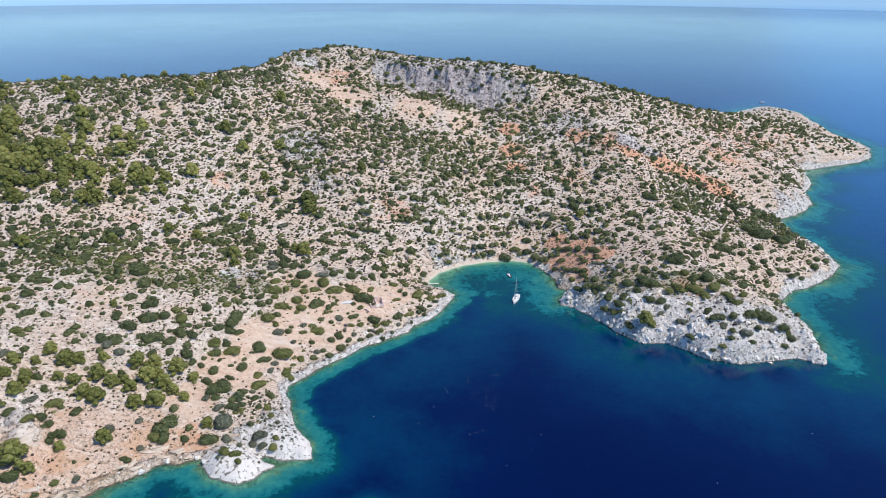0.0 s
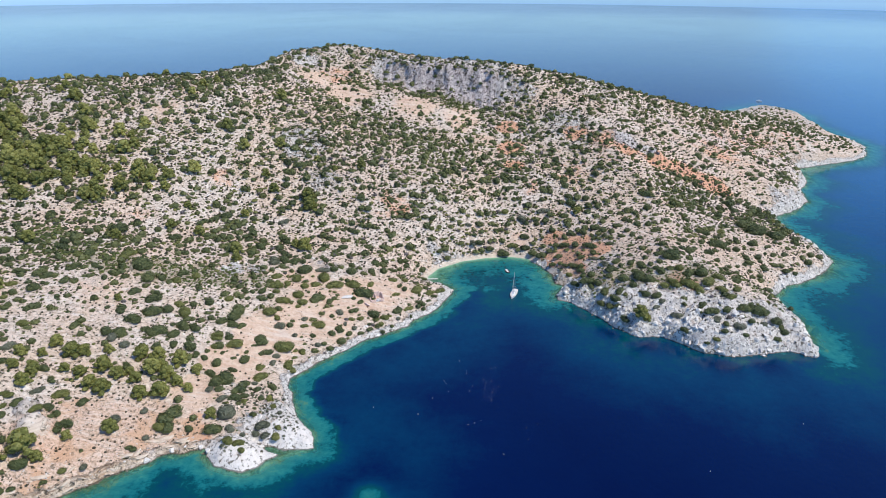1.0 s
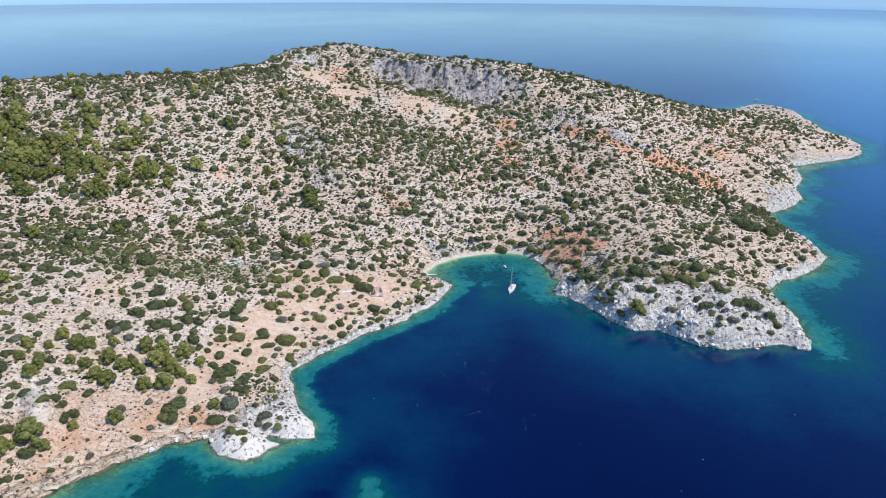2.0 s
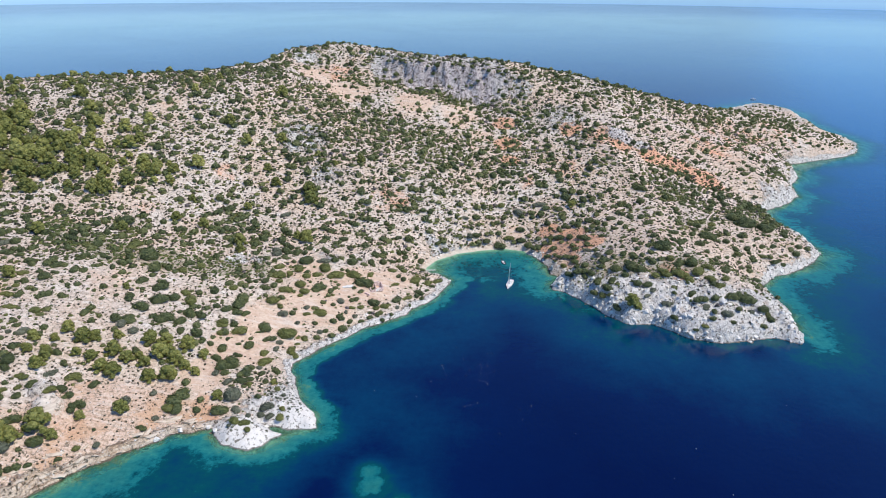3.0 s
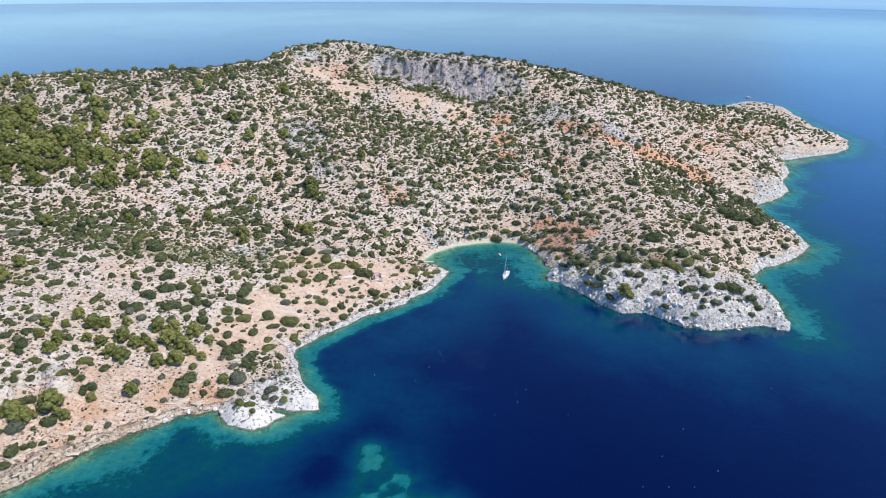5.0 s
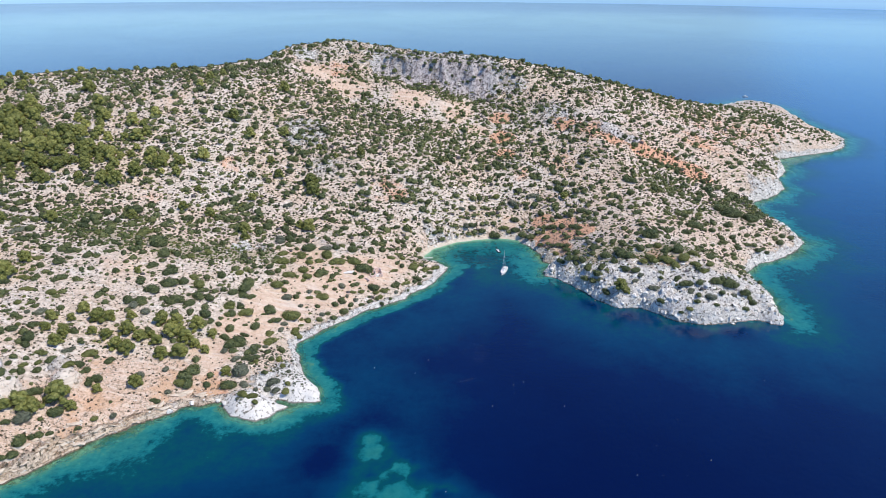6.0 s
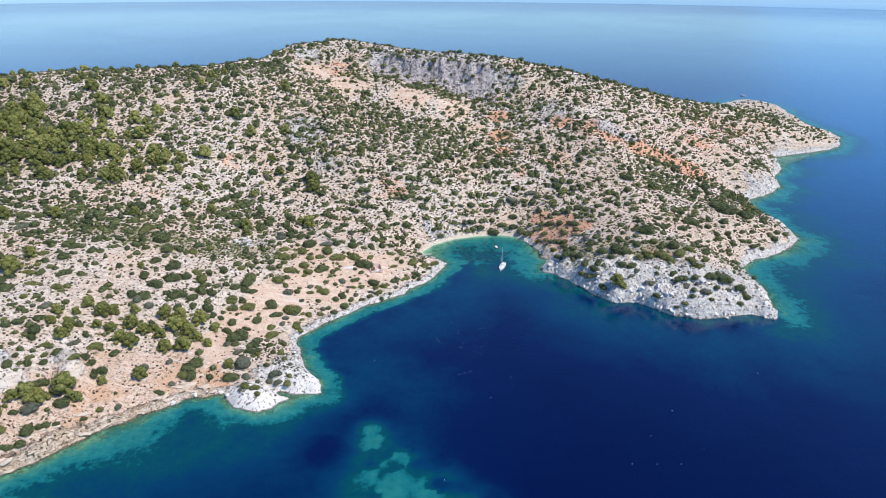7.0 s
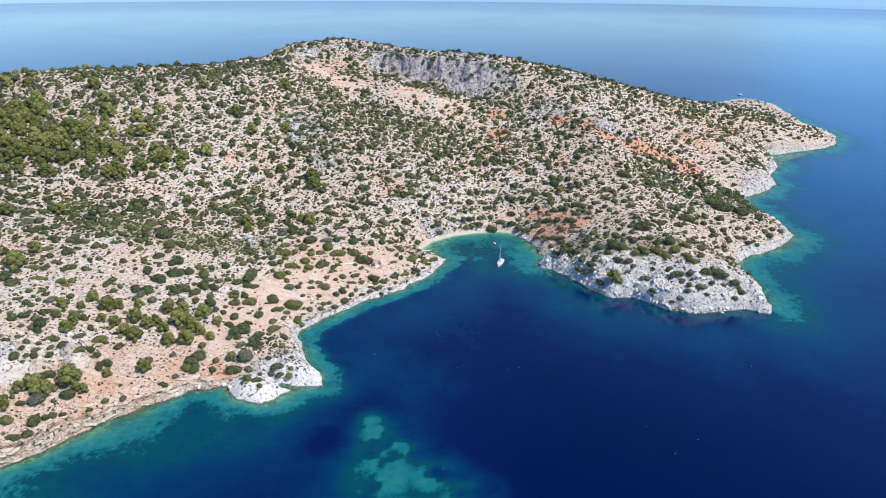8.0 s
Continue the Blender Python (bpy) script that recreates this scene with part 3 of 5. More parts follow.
wx = spread(-230, 330, 2.6, -5200, 5200, 1.09)
wy = spread(112, 520, 2.4, -3000, 5600, 1.09)
SX, SY = np.meshgrid(wx, wy)
W = land(SX, SY)
sea_me = grid_mesh("sea", wx, wy, np.zeros_like(SX), {"depth": np.maximum(np.maximum(-W["z"], 0.0), 8.0 * zone(SX, SY, STEEP)), "near": np.exp(-np.maximum(SY - 200, 0) / 700), "patch": np.exp(-np.maximum(-W["d"], 0) / 90), "far_pale": 1 / (1 + np.exp(-(SX - 0.42 * (SY - 330) - 235) / 45)) / (1 + np.exp(-(SY - 520) / 90))})
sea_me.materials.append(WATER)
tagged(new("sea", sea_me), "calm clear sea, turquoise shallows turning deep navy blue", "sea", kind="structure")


# added backdrop strip past the sea's far edge, haze painted into its glow
g = Mat("glowing_haze_backdrop")
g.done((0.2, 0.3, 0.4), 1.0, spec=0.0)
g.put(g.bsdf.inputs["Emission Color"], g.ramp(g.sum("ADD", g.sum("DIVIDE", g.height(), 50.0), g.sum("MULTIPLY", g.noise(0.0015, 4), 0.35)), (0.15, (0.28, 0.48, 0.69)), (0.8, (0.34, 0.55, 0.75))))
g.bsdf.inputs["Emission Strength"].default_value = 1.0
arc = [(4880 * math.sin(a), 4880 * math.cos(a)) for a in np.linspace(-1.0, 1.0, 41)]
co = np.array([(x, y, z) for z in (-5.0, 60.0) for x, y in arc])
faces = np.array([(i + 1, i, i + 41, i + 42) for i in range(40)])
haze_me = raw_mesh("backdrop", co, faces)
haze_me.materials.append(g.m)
tagged(new("backdrop", haze_me), "glowing backdrop strip painted as pale blue haze over the far sea", "haze", kind="structure")


# ---- plants: shapes are made once, then set out over the hillside ----
RNG = np.random.default_rng(7)


def dome(n, rng):
    """n points spread over an uneven low dome of radius 1, standing on z = 0."""
    k = np.arange(n) + 0.5
    phi = np.arccos(1 - k / n * 1.08)
    th = math.pi * (1 + 5 ** 0.5) * k
    p = np.stack([np.cos(th) * np.sin(phi), np.sin(th) * np.sin(phi), np.cos(phi)], 1)
    return p + rng.normal(0, 0.05, p.shape)


def lumps(rng, n, squat, ragged):
    """Round lobes (centre, radius) that together make one crown about 1 wide."""
    out = []
    for i in range(n):
        a, r = rng.uniform(0, 2 * math.pi), (0.0 if i == 0 else rng.uniform(0.26, 0.60) * ragged)
        s = rng.uniform(0.56, 0.74) if i == 0 else rng.uniform(0.30, 0.56)
        out.append((r * math.cos(a), r * math.sin(a), s * squat * rng.uniform(0.4, 0.75), s))
    return out


def leaf_cloud(lobes, per, size, squat, rng):
    """Leaf clumps: small tilted triangles over each lobe, and a dark inner body."""
    co, tri, base = [], [], 0
    for cx, cy, cz, r in lobes:
        p = dome(per, rng)
        p = p * np.array([1, 1, squat]) * r * rng.uniform(0.90, 1.08, (per, 1))
        nrm = p / np.linalg.norm(p, axis=1, keepdims=True)
        nrm = nrm + rng.normal(0, 0.34, nrm.shape)
        nrm /= np.linalg.norm(nrm, axis=1, keepdims=True)
        u = np.cross(nrm, rng.normal(0, 1, nrm.shape))
        u /= np.linalg.norm(u, axis=1, keepdims=True)
        v = np.cross(nrm, u)
        c = p + np.array([cx, cy, cz])
        s = size * r ** 0.5 * rng.uniform(0.7, 1.4, (per, 1))
        for a in (0.0, 2.1, 4.2):
            co.append(c + s * (u * math.cos(a) + v * math.sin(a)))
        i = np.arange(per)
        tri.append(base + np.stack([i, i + per, i + 2 * per], 1))
        base += 3 * per
        # inner body: a small rough dome of five sides
        side = np.linspace(0, 2 * math.pi, 6)[:-1] + rng.uniform(0, 1)
        ring = [(cx + 0.92 * r * math.cos(t), cy + 0.92 * r * math.sin(t), max(cz - 0.35 * r * squat, 0.0)) for t in side]
        mid = [(cx + 0.78 * r * math.cos(t), cy + 0.78 * r * math.sin(t), cz + 0.5 * r * squat) for t in side + 0.6]
        body = np.array(ring + mid + [(cx, cy, cz + 0.93 * r * squat)])
        co.append(body)
        f = []
        for k in range(5):
            n = (k + 1) % 5
            f += [(k, n, 5 + k), (n, 5 + n, 5 + k), (5 + k, 5 + n, 10)]
        tri.append(base + np.array(f))
        base += 11
    return np.concatenate(co), np.concatenate(tri)


def shrub_shape(rng, n, per, squat, ragged, size=0.3):
    return leaf_cloud(lumps(rng, n, squat, ragged), per, size, squat, rng)


SHRUB_SHAPES = [shrub_shape(RNG, n, per + 6, sq, rg, 0.27) for n, per, sq, rg in
                ((3, 24, 0.85, 0.8), (4, 20, 0.75, 0.9), (3, 26, 0.95, 0.7), (4, 18, 0.65, 1.0), (4, 20, 0.8, 1.1), (2, 34, 0.9, 0.9), (5, 16, 0.55, 1.15), (3, 24, 0.7, 1.0))]
FAR_SHAPES = [shrub_shape(RNG, n, per + 3, sq, rg, 0.33) for n, per, sq, rg in
              ((2, 12, 0.85, 0.8), (3, 8, 0.75, 1.0), (2, 14, 0.95, 0.7), (3, 8, 0.6, 1.1), (1, 20, 0.8, 1.0), (2, 12, 0.7, 1.2))]
TUFT_SHAPES = [shrub_shape(RNG, 1, 9, sq, 1.0, 0.5) for sq in (0.8, 0.6, 1.0, 0.7)]
BIG_SHAPES = [shrub_shape(RNG, n, 100, sq, rg, 0.12) for n, sq, rg in ((8, 0.8, 0.95), (7, 0.9, 0.85), (9, 0.75, 1.1), (8, 0.8, 1.2), (7, 1.0, 0.85))]


def pine_crown(rng, per):
    """Billowing tiers of needles round a short trunk, unit height."""
    lobes = []
    for k in range(13):
        h = 0.10 + 0.68 * (k / 12) ** 0.9
        a = k * 2.4 + rng.uniform(-0.4, 0.4)
        r = (0.40 * (1.05 - h) / 0.85 + 0.02) * rng.uniform(0.7, 1.1)
        lobes.append((r * math.cos(a), r * math.sin(a), h, rng.uniform(0.16, 0.25)))
    lobes += [(0, 0, 0.80, 0.17), (0, 0, 0.45, 0.26), (0.02, 0, 0.24, 0.30)]
    return leaf_cloud(lobes, per, 0.13, 0.9, rng)


PINE_CROWNS = [pine_crown(RNG, 40) for _ in range(5)]
FAR_CROWNS = [pine_crown(RNG, 20) for _ in range(5)]


def trunk_shape(rng):
    """A tapered, slightly bent six-sided trunk with three limbs, unit height."""
    co, tri, base = [], [], 0

    def limb(a, b, ra, rb):
        nonlocal base
        a, b = np.array(a), np.array(b)
        for p, r in ((a, ra), ((a + b) / 2 + rng.normal(0, 0.015, 3), (ra + rb) / 2), (b, rb)):
            co.extend([p + r * np.array([math.cos(t), math.sin(t), 0]) for t in np.linspace(0, 2 * math.pi, 7)[:-1]])
        for lv in (0, 6):
            for k in range(6):
                n = (k + 1) % 6
                tri.extend([(base + lv + k, base + lv + n, base + lv + 6 + n), (base + lv + k, base + lv + 6 + n, base + lv + 6 + k)])
        base += 18

    top = (rng.uniform(-0.06, 0.06), rng.uniform(-0.06, 0.06), 0.88)
    limb((0, 0, -0.08), top, 0.035, 0.012)
    for k in range(3):
        a, h = k * 2.1 + rng.uniform(0, 1), rng.uniform(0.35, 0.6)
        limb((top[0] * h, top[1] * h, h), (0.26 * math.cos(a), 0.26 * math.sin(a), h + 0.12), 0.014, 0.006)
    return np.array(co), np.array(tri)


TRUNKS = [trunk_shape(RNG) for _ in range(5)]


def placed(shapes, kinds, x, y, z, sx, sz, turn, tone):
    """Many plants laid into one set of arrays."""
    co, tri, tn, base = [], [], [], 0
    for k, (sco, stri) in enumerate(shapes):
        m = np.nonzero(kinds == k)[0]
        if not len(m):
            continue
        c, s = np.cos(turn[m])[:, None], np.sin(turn[m])[:, None]
        px = (sco[None, :, 0] * c - sco[None, :, 1] * s) * sx[m][:, None] + x[m][:, None]
        py = (sco[None, :, 0] * s + sco[None, :, 1] * c) * sx[m][:, None] + y[m][:, None]
        pz = sco[None, :, 2] * sz[m][:, None] + z[m][:, None]
        co.append(np.stack([px, py, pz], -1).reshape(-1, 3))
        tri.append((stri[None] + (np.arange(len(m)) * len(sco))[:, None, None] + base).reshape(-1, 3))
        tn.append(np.repeat(tone[m], len(sco)))
        base += len(m) * len(sco)
    return np.concatenate(co), np.concatenate(tri), np.concatenate(tn)


def thicket(name, label, category, material, shapes, p):
    """All plants of one kind that nobody could count, as one object."""
    kinds = RNG.integers(0, len(shapes), len(p["x"]))
    co, tri, tn = placed(shapes, kinds, p["x"], p["y"], p["z"] - 0.12 * p["r"], p["r"], p["h"], RNG.uniform(0, 6.28, len(kinds)), p["tone"])
    me = raw_mesh(name, co, tri, {"tone": tn})
    me.materials.append(material)
    return tagged(new(name, me), label, category, kind="stuff")


def scatter(step, x0, x1, y0, y1, chance):
    """Jittered places on land, each kept by its chance; with heights and masks."""
    n, m = int((x1 - x0) / step), int((y1 - y0) / step)
    x, y = np.meshgrid(x0 + step * np.arange(n), y0 + step * np.arange(m))
    x = (x + RNG.uniform(-0.48, 0.48, x.shape) * step).ravel()
    y = (y + RNG.uniform(-0.48, 0.48, y.shape) * step).ravel()
    s = land(x, y)
    q, _ = crest_distance(x, y)
    cy = np.interp(x, CREST[:, 0], CREST[:, 1])
    s.update(x=x, y=y, charted=zone(x, y, CHARTED), forest=zone(x, y, FOREST), front=(y < cy + 14) | (x > 395), crest=np.exp(-(q / 16) ** 2))
    keep = (s["d"] > 3) & s["front"] & (RNG.uniform(0, 1, x.shape) < chance(s))
    keep &= (np.abs(x) < 0.70 * (y + 75) + 12)
    s = {k: v[keep] for k, v in s.items()}
    free = ~crowded(s)
    return {k: v[free] for k, v in s.items()}


# plants that stand out singly, patch by patch: kind (dark, olive, grey or pine), place, half width
SCREE = [("d", -163.3, 247.5, 2.9), ("d", -166.1, 245, 3.2), ("d", -163.3, 262.2, 2.6), ("d", -169.9, 251.7, 2.6), ("d", -174.9, 254.2, 2.9), ("d", -202.2, 259.7, 2.7),
    ("d", -203, 264.7, 3.7), ("d", -181, 270.6, 2.7), ("d", -186.6, 252.1, 2.6), ("d", -189.3, 244.7, 2.3), ("d", -195.5, 242.2, 2.6), ("d", -198.2, 231.7, 3.2),
    ("o", -176.9, 249.2, 2.9), ("o", -191.1, 249.3, 2), ("o", -196.2, 246.1, 2), ("o", -193.8, 256.8, 3), ("o", -173.8, 263.9, 4), ("g", -146.7, 255.8, 3.2),
    ("g", -183.2, 263.1, 3), ("p", -164, 272.5, 4), ("p", -158.4, 271.2, 4.3), ("p", -190.2, 264.7, 3.7), ("p", -189.9, 272.2, 3.1), ("p", -173.6, 230.9, 5.9),
    ("p", -167.1, 228, 2.8), ("p", -185.5, 222.1, 4.7), ("p", -180.8, 222.4, 4), ("p", -190.5, 218.6, 3.1), ("p", -193.2, 209.6, 3.4), ("p", -146.4, 249.4, 3.8),
    ("p", -160.7, 240.7, 2.5)]
SCREE_FOOT = [("d", -184.5, 231.8, 3.5), ("d", -186.6, 228.8, 2.5), ("d", -190.3, 226.1, 2.2), ("d", -171.9, 223.4, 3.4), ("d", -160.9, 219.5, 1.5),
    ("d", -170.7, 214.2, 1.8), ("d", -173.3, 211.1, 2.4), ("d", -175.6, 209.2, 2.1), ("d", -178.5, 205.4, 3.3), ("d", -178.7, 199.4, 2.7), ("d", -182.7, 196.4, 2.7),
    ("d", -187.8, 212.8, 2.1), ("d", -135.3, 243, 2.2), ("d", -152.9, 236.2, 1.2), ("d", -124.2, 264.4, 5.4), ("d", -123.5, 256.6, 3.5), ("d", -114.9, 258, 2.2),
    ("d", -115.4, 293.3, 3), ("d", -110.7, 287.5, 3), ("d", -103.6, 257.3, 4.4), ("o", -156.2, 225.9, 2.4), ("o", -189.3, 203.2, 3.3), ("o", -127.3, 256.1, 3.2),
    ("g", -182.2, 216.3, 4), ("g", -131.4, 249.7, 2.2), ("g", -149.4, 229.7, 1.8), ("g", -136.9, 263.8, 1.9), ("p", -121.7, 279.9, 2.6), ("p", -121.1, 292.5, 3),
    ("p", -106.8, 265.5, 2.9)]
GROVE = [("d", -187, 276.7, 3.1), ("d", -138.7, 310.1, 2.8), ("d", -130.5, 310.5, 3.9), ("d", -126.3, 306.9, 2.4), ("d", -122, 305.9, 2.1), ("d", -145.2, 305, 3.1),
    ("d", -154.5, 289.8, 2.7), ("o", -120.5, 325.7, 3.6), ("o", -119.6, 316.4, 2.8), ("g", -160.3, 302.7, 3.5), ("g", -168, 306.6, 3.2), ("p", -141.9, 288.6, 4.7),
    ("p", -133.8, 286.9, 4), ("p", -133.3, 275, 4.6), ("p", -141.8, 272.2, 3.6), ("p", -128.1, 283.2, 3), ("p", -147, 280.9, 3.3), ("p", -201.8, 284.9, 3.2),
    ("p", -199.9, 274.7, 2.8), ("p", -192.7, 286.9, 2.5), ("p", -180.2, 290.1, 4.5), ("p", -175.1, 292.5, 3.5), ("p", -190.3, 296, 3.6), ("p", -165.8, 297.1, 2.8),
    ("p", -162.9, 284.7, 4.4), ("p", -149.2, 297.1, 4.5), ("p", -142, 299.2, 3.4), ("p", -130.5, 297.4, 4.4), ("p", -191.2, 275.1, 3.1), ("p", -155.7, 281.8, 3.7),
    ("p", -171, 277.9, 3.4), ("p", -178.4, 278.4, 2.7), ("p", -138.5, 292.6, 3.1)]
WEST_SLOPE = [("d", -242.5, 314.1, 3.1), ("d", -244.6, 309.1, 5), ("d", -237.4, 301.5, 4.1), ("d", -228.1, 322, 3.1), ("d", -225, 285.4, 2.2), ("d", -215, 293.8, 2.2),
    ("d", -213.8, 269.5, 2.8), ("d", -215.9, 280.9, 2.1), ("d", -247.7, 359.9, 2.9), ("d", -258.8, 376.1, 3.9), ("d", -257.5, 363, 3.8), ("d", -239.3, 354.5, 3.3),
    ("d", -227.2, 356.5, 4.9), ("d", -222.3, 352.4, 4), ("d", -223.7, 339.6, 3.9), ("d", -232.2, 334.6, 2.8), ("d", -212.4, 364, 3.2), ("d", -201.4, 356.7, 2.8),
    ("d", -203.3, 369.2, 3.2), ("d", -212.1, 381.9, 4.2), ("o", -234.7, 320.8, 3.1), ("o", -234, 329.4, 2.7), ("o", -227.5, 310, 3.4), ("o", -223.4, 293.8, 2.6),
    ("o", -221.4, 271, 1.7), ("o", -224.2, 301.2, 1.5), ("o", -236.7, 342.5, 2.8), ("g", -209, 288.9, 3.2), ("g", -215.3, 287.1, 2.1), ("g", -266.4, 373.3, 4.7),
    ("p", -244.5, 319.9, 5.8)]
GREEN_SWATH = [("d", -210.4, 348.4, 3.2), ("d", -179, 376.5, 7.7), ("d", -171.2, 364.3, 5.1), ("d", -161, 344, 4.2), ("d", -172.6, 348, 3.8), ("d", -156.9, 332.4, 5.2),
    ("d", -150.5, 337.4, 4.1), ("d", -172.3, 328.3, 3.7), ("d", -163.8, 322.5, 4.4), ("d", -172.9, 311.3, 3.6), ("d", -166.3, 311.5, 4.3), ("d", -189.3, 312.4, 3.3),
    ("d", -215.9, 322.3, 3.8), ("d", -209.7, 419.6, 5.3), ("d", -188.7, 428.7, 3.1), ("d", -175.5, 423.7, 3.9), ("d", -155.3, 376.7, 3.2), ("d", -138.8, 326, 4.3),
    ("d", -133.8, 327.3, 3.6), ("d", -149.1, 317.1, 5), ("d", -141.3, 317.6, 3.6), ("d", -131.8, 350.5, 3.8), ("o", -218.7, 380.1, 3.8), ("o", -212.5, 307.9, 3),
    ("o", -141.3, 337.4, 4.8), ("o", -146.7, 344.3, 3), ("o", -156.4, 368.3, 3.5), ("o", -147.6, 376.7, 3.2), ("o", -192.8, 389.5, 5.8), ("p", -176.9, 337.4, 2.3),
    ("p", -208, 409.5, 3.9), ("p", -181.5, 434.4, 4)]
MIDSLOPE = [("d", -120.2, 429.8, 3.4), ("d", -109.9, 444.6, 3.5), ("d", -102.3, 413.3, 4.2), ("d", -95.6, 413.7, 3.7), ("d", -87.2, 401.8, 4.9), ("d", -152.5, 461, 4.1),
    ("d", -125.6, 466.7, 3.2), ("d", -147.6, 432.8, 3.5), ("d", -133.5, 437.7, 2.2), ("d", -69.2, 406.7, 3.7), ("d", -57.8, 408.2, 4.5), ("d", -46, 416.5, 3.3),
    ("d", -38.2, 420.9, 3.8), ("d", -112.7, 481.4, 3.3), ("d", -81.5, 462.4, 2.7), ("d", -68, 443.7, 3), ("d", -54.7, 490.2, 3.7), ("d", -30.1, 457.8, 2.7),
    ("d", -12.2, 491, 3.3), ("d", -0.9, 466.6, 2.7), ("d", -31.5, 486.9, 3.2), ("d", -141.8, 451.5, 3.1), ("o", -137.9, 484.6, 2.8), ("o", -73.8, 396.5, 5.2),
    ("o", -66.8, 390.7, 4.8), ("o", -55.5, 394, 4.8), ("g", -108.5, 411.8, 5), ("g", -76.6, 405.2, 3.7), ("g", -112.4, 466.4, 4.1), ("p", -133.4, 414.5, 4.6),
    ("p", -92.3, 433.1, 5.2), ("p", -98.6, 435.7, 3.5), ("p", -140.6, 465.3, 3.7)]
TERRACE_BACK = [("d", -47.8, 386.6, 5.9), ("d", -53.7, 380.1, 1.9), ("d", -75, 374.1, 5), ("d", -67.4, 373.6, 2.7), ("d", -107.2, 371.5, 2.7), ("d", -112.3, 369.4, 1.9),
    ("d", -116.7, 369.2, 2.3), ("d", -105.8, 364.5, 3.1), ("d", -113.4, 362.5, 1.9), ("d", -94.9, 358.4, 2.6), ("d", -86.1, 346.7, 2.6), ("d", -115.5, 349.6, 4.9),
    ("d", -116.1, 343, 4.4), ("d", -121.5, 336.7, 3.3), ("d", -116.1, 337, 3.7), ("d", -111.1, 337.3, 2.9), ("o", -44.9, 398.6, 2.8), ("o", -65.9, 370.4, 1.5),
    ("o", -86.2, 374, 4.6), ("o", -82.9, 367.5, 3.1), ("o", -84.5, 363.8, 2.3), ("o", -84.2, 385.5, 3.6), ("o", -78.2, 388.9, 3.2), ("o", -90.3, 391.9, 4),
    ("o", -102.3, 390.3, 3.6), ("o", -100.5, 380.7, 4.7), ("o", -94.9, 385.2, 2.8), ("o", -99.3, 374.4, 3.1), ("o", -123.2, 358.4, 3.4), ("o", -93.8, 366.5, 3.8),
    ("o", -99.1, 354, 5.2), ("o", -94.3, 351.3, 2.6), ("g", -91.4, 344.5, 3.3)]
TERRACE = [("d", -117.8, 318.5, 2.8), ("d", -98.9, 329.7, 4.3), ("d", -101.4, 325.2, 1.4), ("d", -72.6, 341.9, 2.2), ("d", -64.2, 360.4, 1.9), ("d", -51.8, 369.1, 2.7),
    ("d", -40.5, 368.1, 4.2), ("d", -58.6, 350, 3), ("d", -56.3, 341.6, 3.3), ("d", -94.6, 321.3, 3.2), ("d", -103.1, 311.6, 3.1), ("d", -114.9, 303.2, 3.1),
    ("d", -107.2, 291.5, 5.3), ("d", -110.5, 285.5, 3), ("o", -121.5, 324, 3.9), ("o", -111, 322.1, 4.6), ("o", -86.4, 328.2, 5.4), ("o", -76.2, 328.3, 2.8),
    ("o", -70.4, 351.4, 4.1), ("o", -78.2, 348.5, 2.2), ("o", -33.7, 367.6, 3), ("o", -52.9, 361.2, 2.3), ("o", -47.6, 363.2, 2.3), ("o", -94.8, 309, 2.8),
    ("o", -92.9, 299.9, 4.1), ("g", -116.4, 329.4, 1.8), ("g", -79.1, 354.2, 2.2), ("g", -60.4, 365.4, 2.7), ("g", -56.1, 356.2, 1.9), ("g", -50.4, 354.1, 1.9),
    ("g", -68.4, 334.6, 2.5), ("g", -82.2, 340, 1.8)]
ROCK_NECK = [("d", -106.5, 301, 2.4), ("d", -84.8, 293.4, 2.7), ("d", -90.9, 288.2, 2.3), ("d", -97.8, 291.3, 2.7), ("d", -115, 313.5, 1.4), ("d", -108.7, 311.6, 1.4),
    ("d", -99.1, 277.5, 2.9), ("d", -95.3, 280.7, 2.3), ("d", -87.5, 281.3, 1.9), ("d", -87.6, 266.7, 1.9), ("o", -81.5, 315.1, 3.5), ("o", -78.3, 311.8, 2.4),
    ("o", -80.1, 275.3, 2.2), ("o", -74.1, 258.4, 1.8), ("o", -74.2, 254.1, 2.4), ("o", -93.8, 247.1, 2.7), ("o", -89, 246.1, 2.4), ("o", -86.5, 242.1, 1.8),
    ("g", -112, 281.7, 2.3), ("g", -89.4, 314.8, 2.1), ("g", -88.4, 320.4, 2.1), ("g", -93.6, 293.4, 1.7), ("g", -107.4, 314.7, 1.1), ("g", -99.7, 267, 5.7),
    ("g", -82, 260.8, 3.4), ("g", -76.6, 271.1, 1.6), ("g", -84.4, 257.4, 2.5), ("g", -79.3, 255.9, 2.5), ("g", -89.5, 254.5, 1.8), ("g", -95.9, 257.3, 2.5),
    ("g", -95.7, 245.1, 1.2), ("g", -104.8, 276, 2.6), ("p", -83, 280.4, 1.9)]
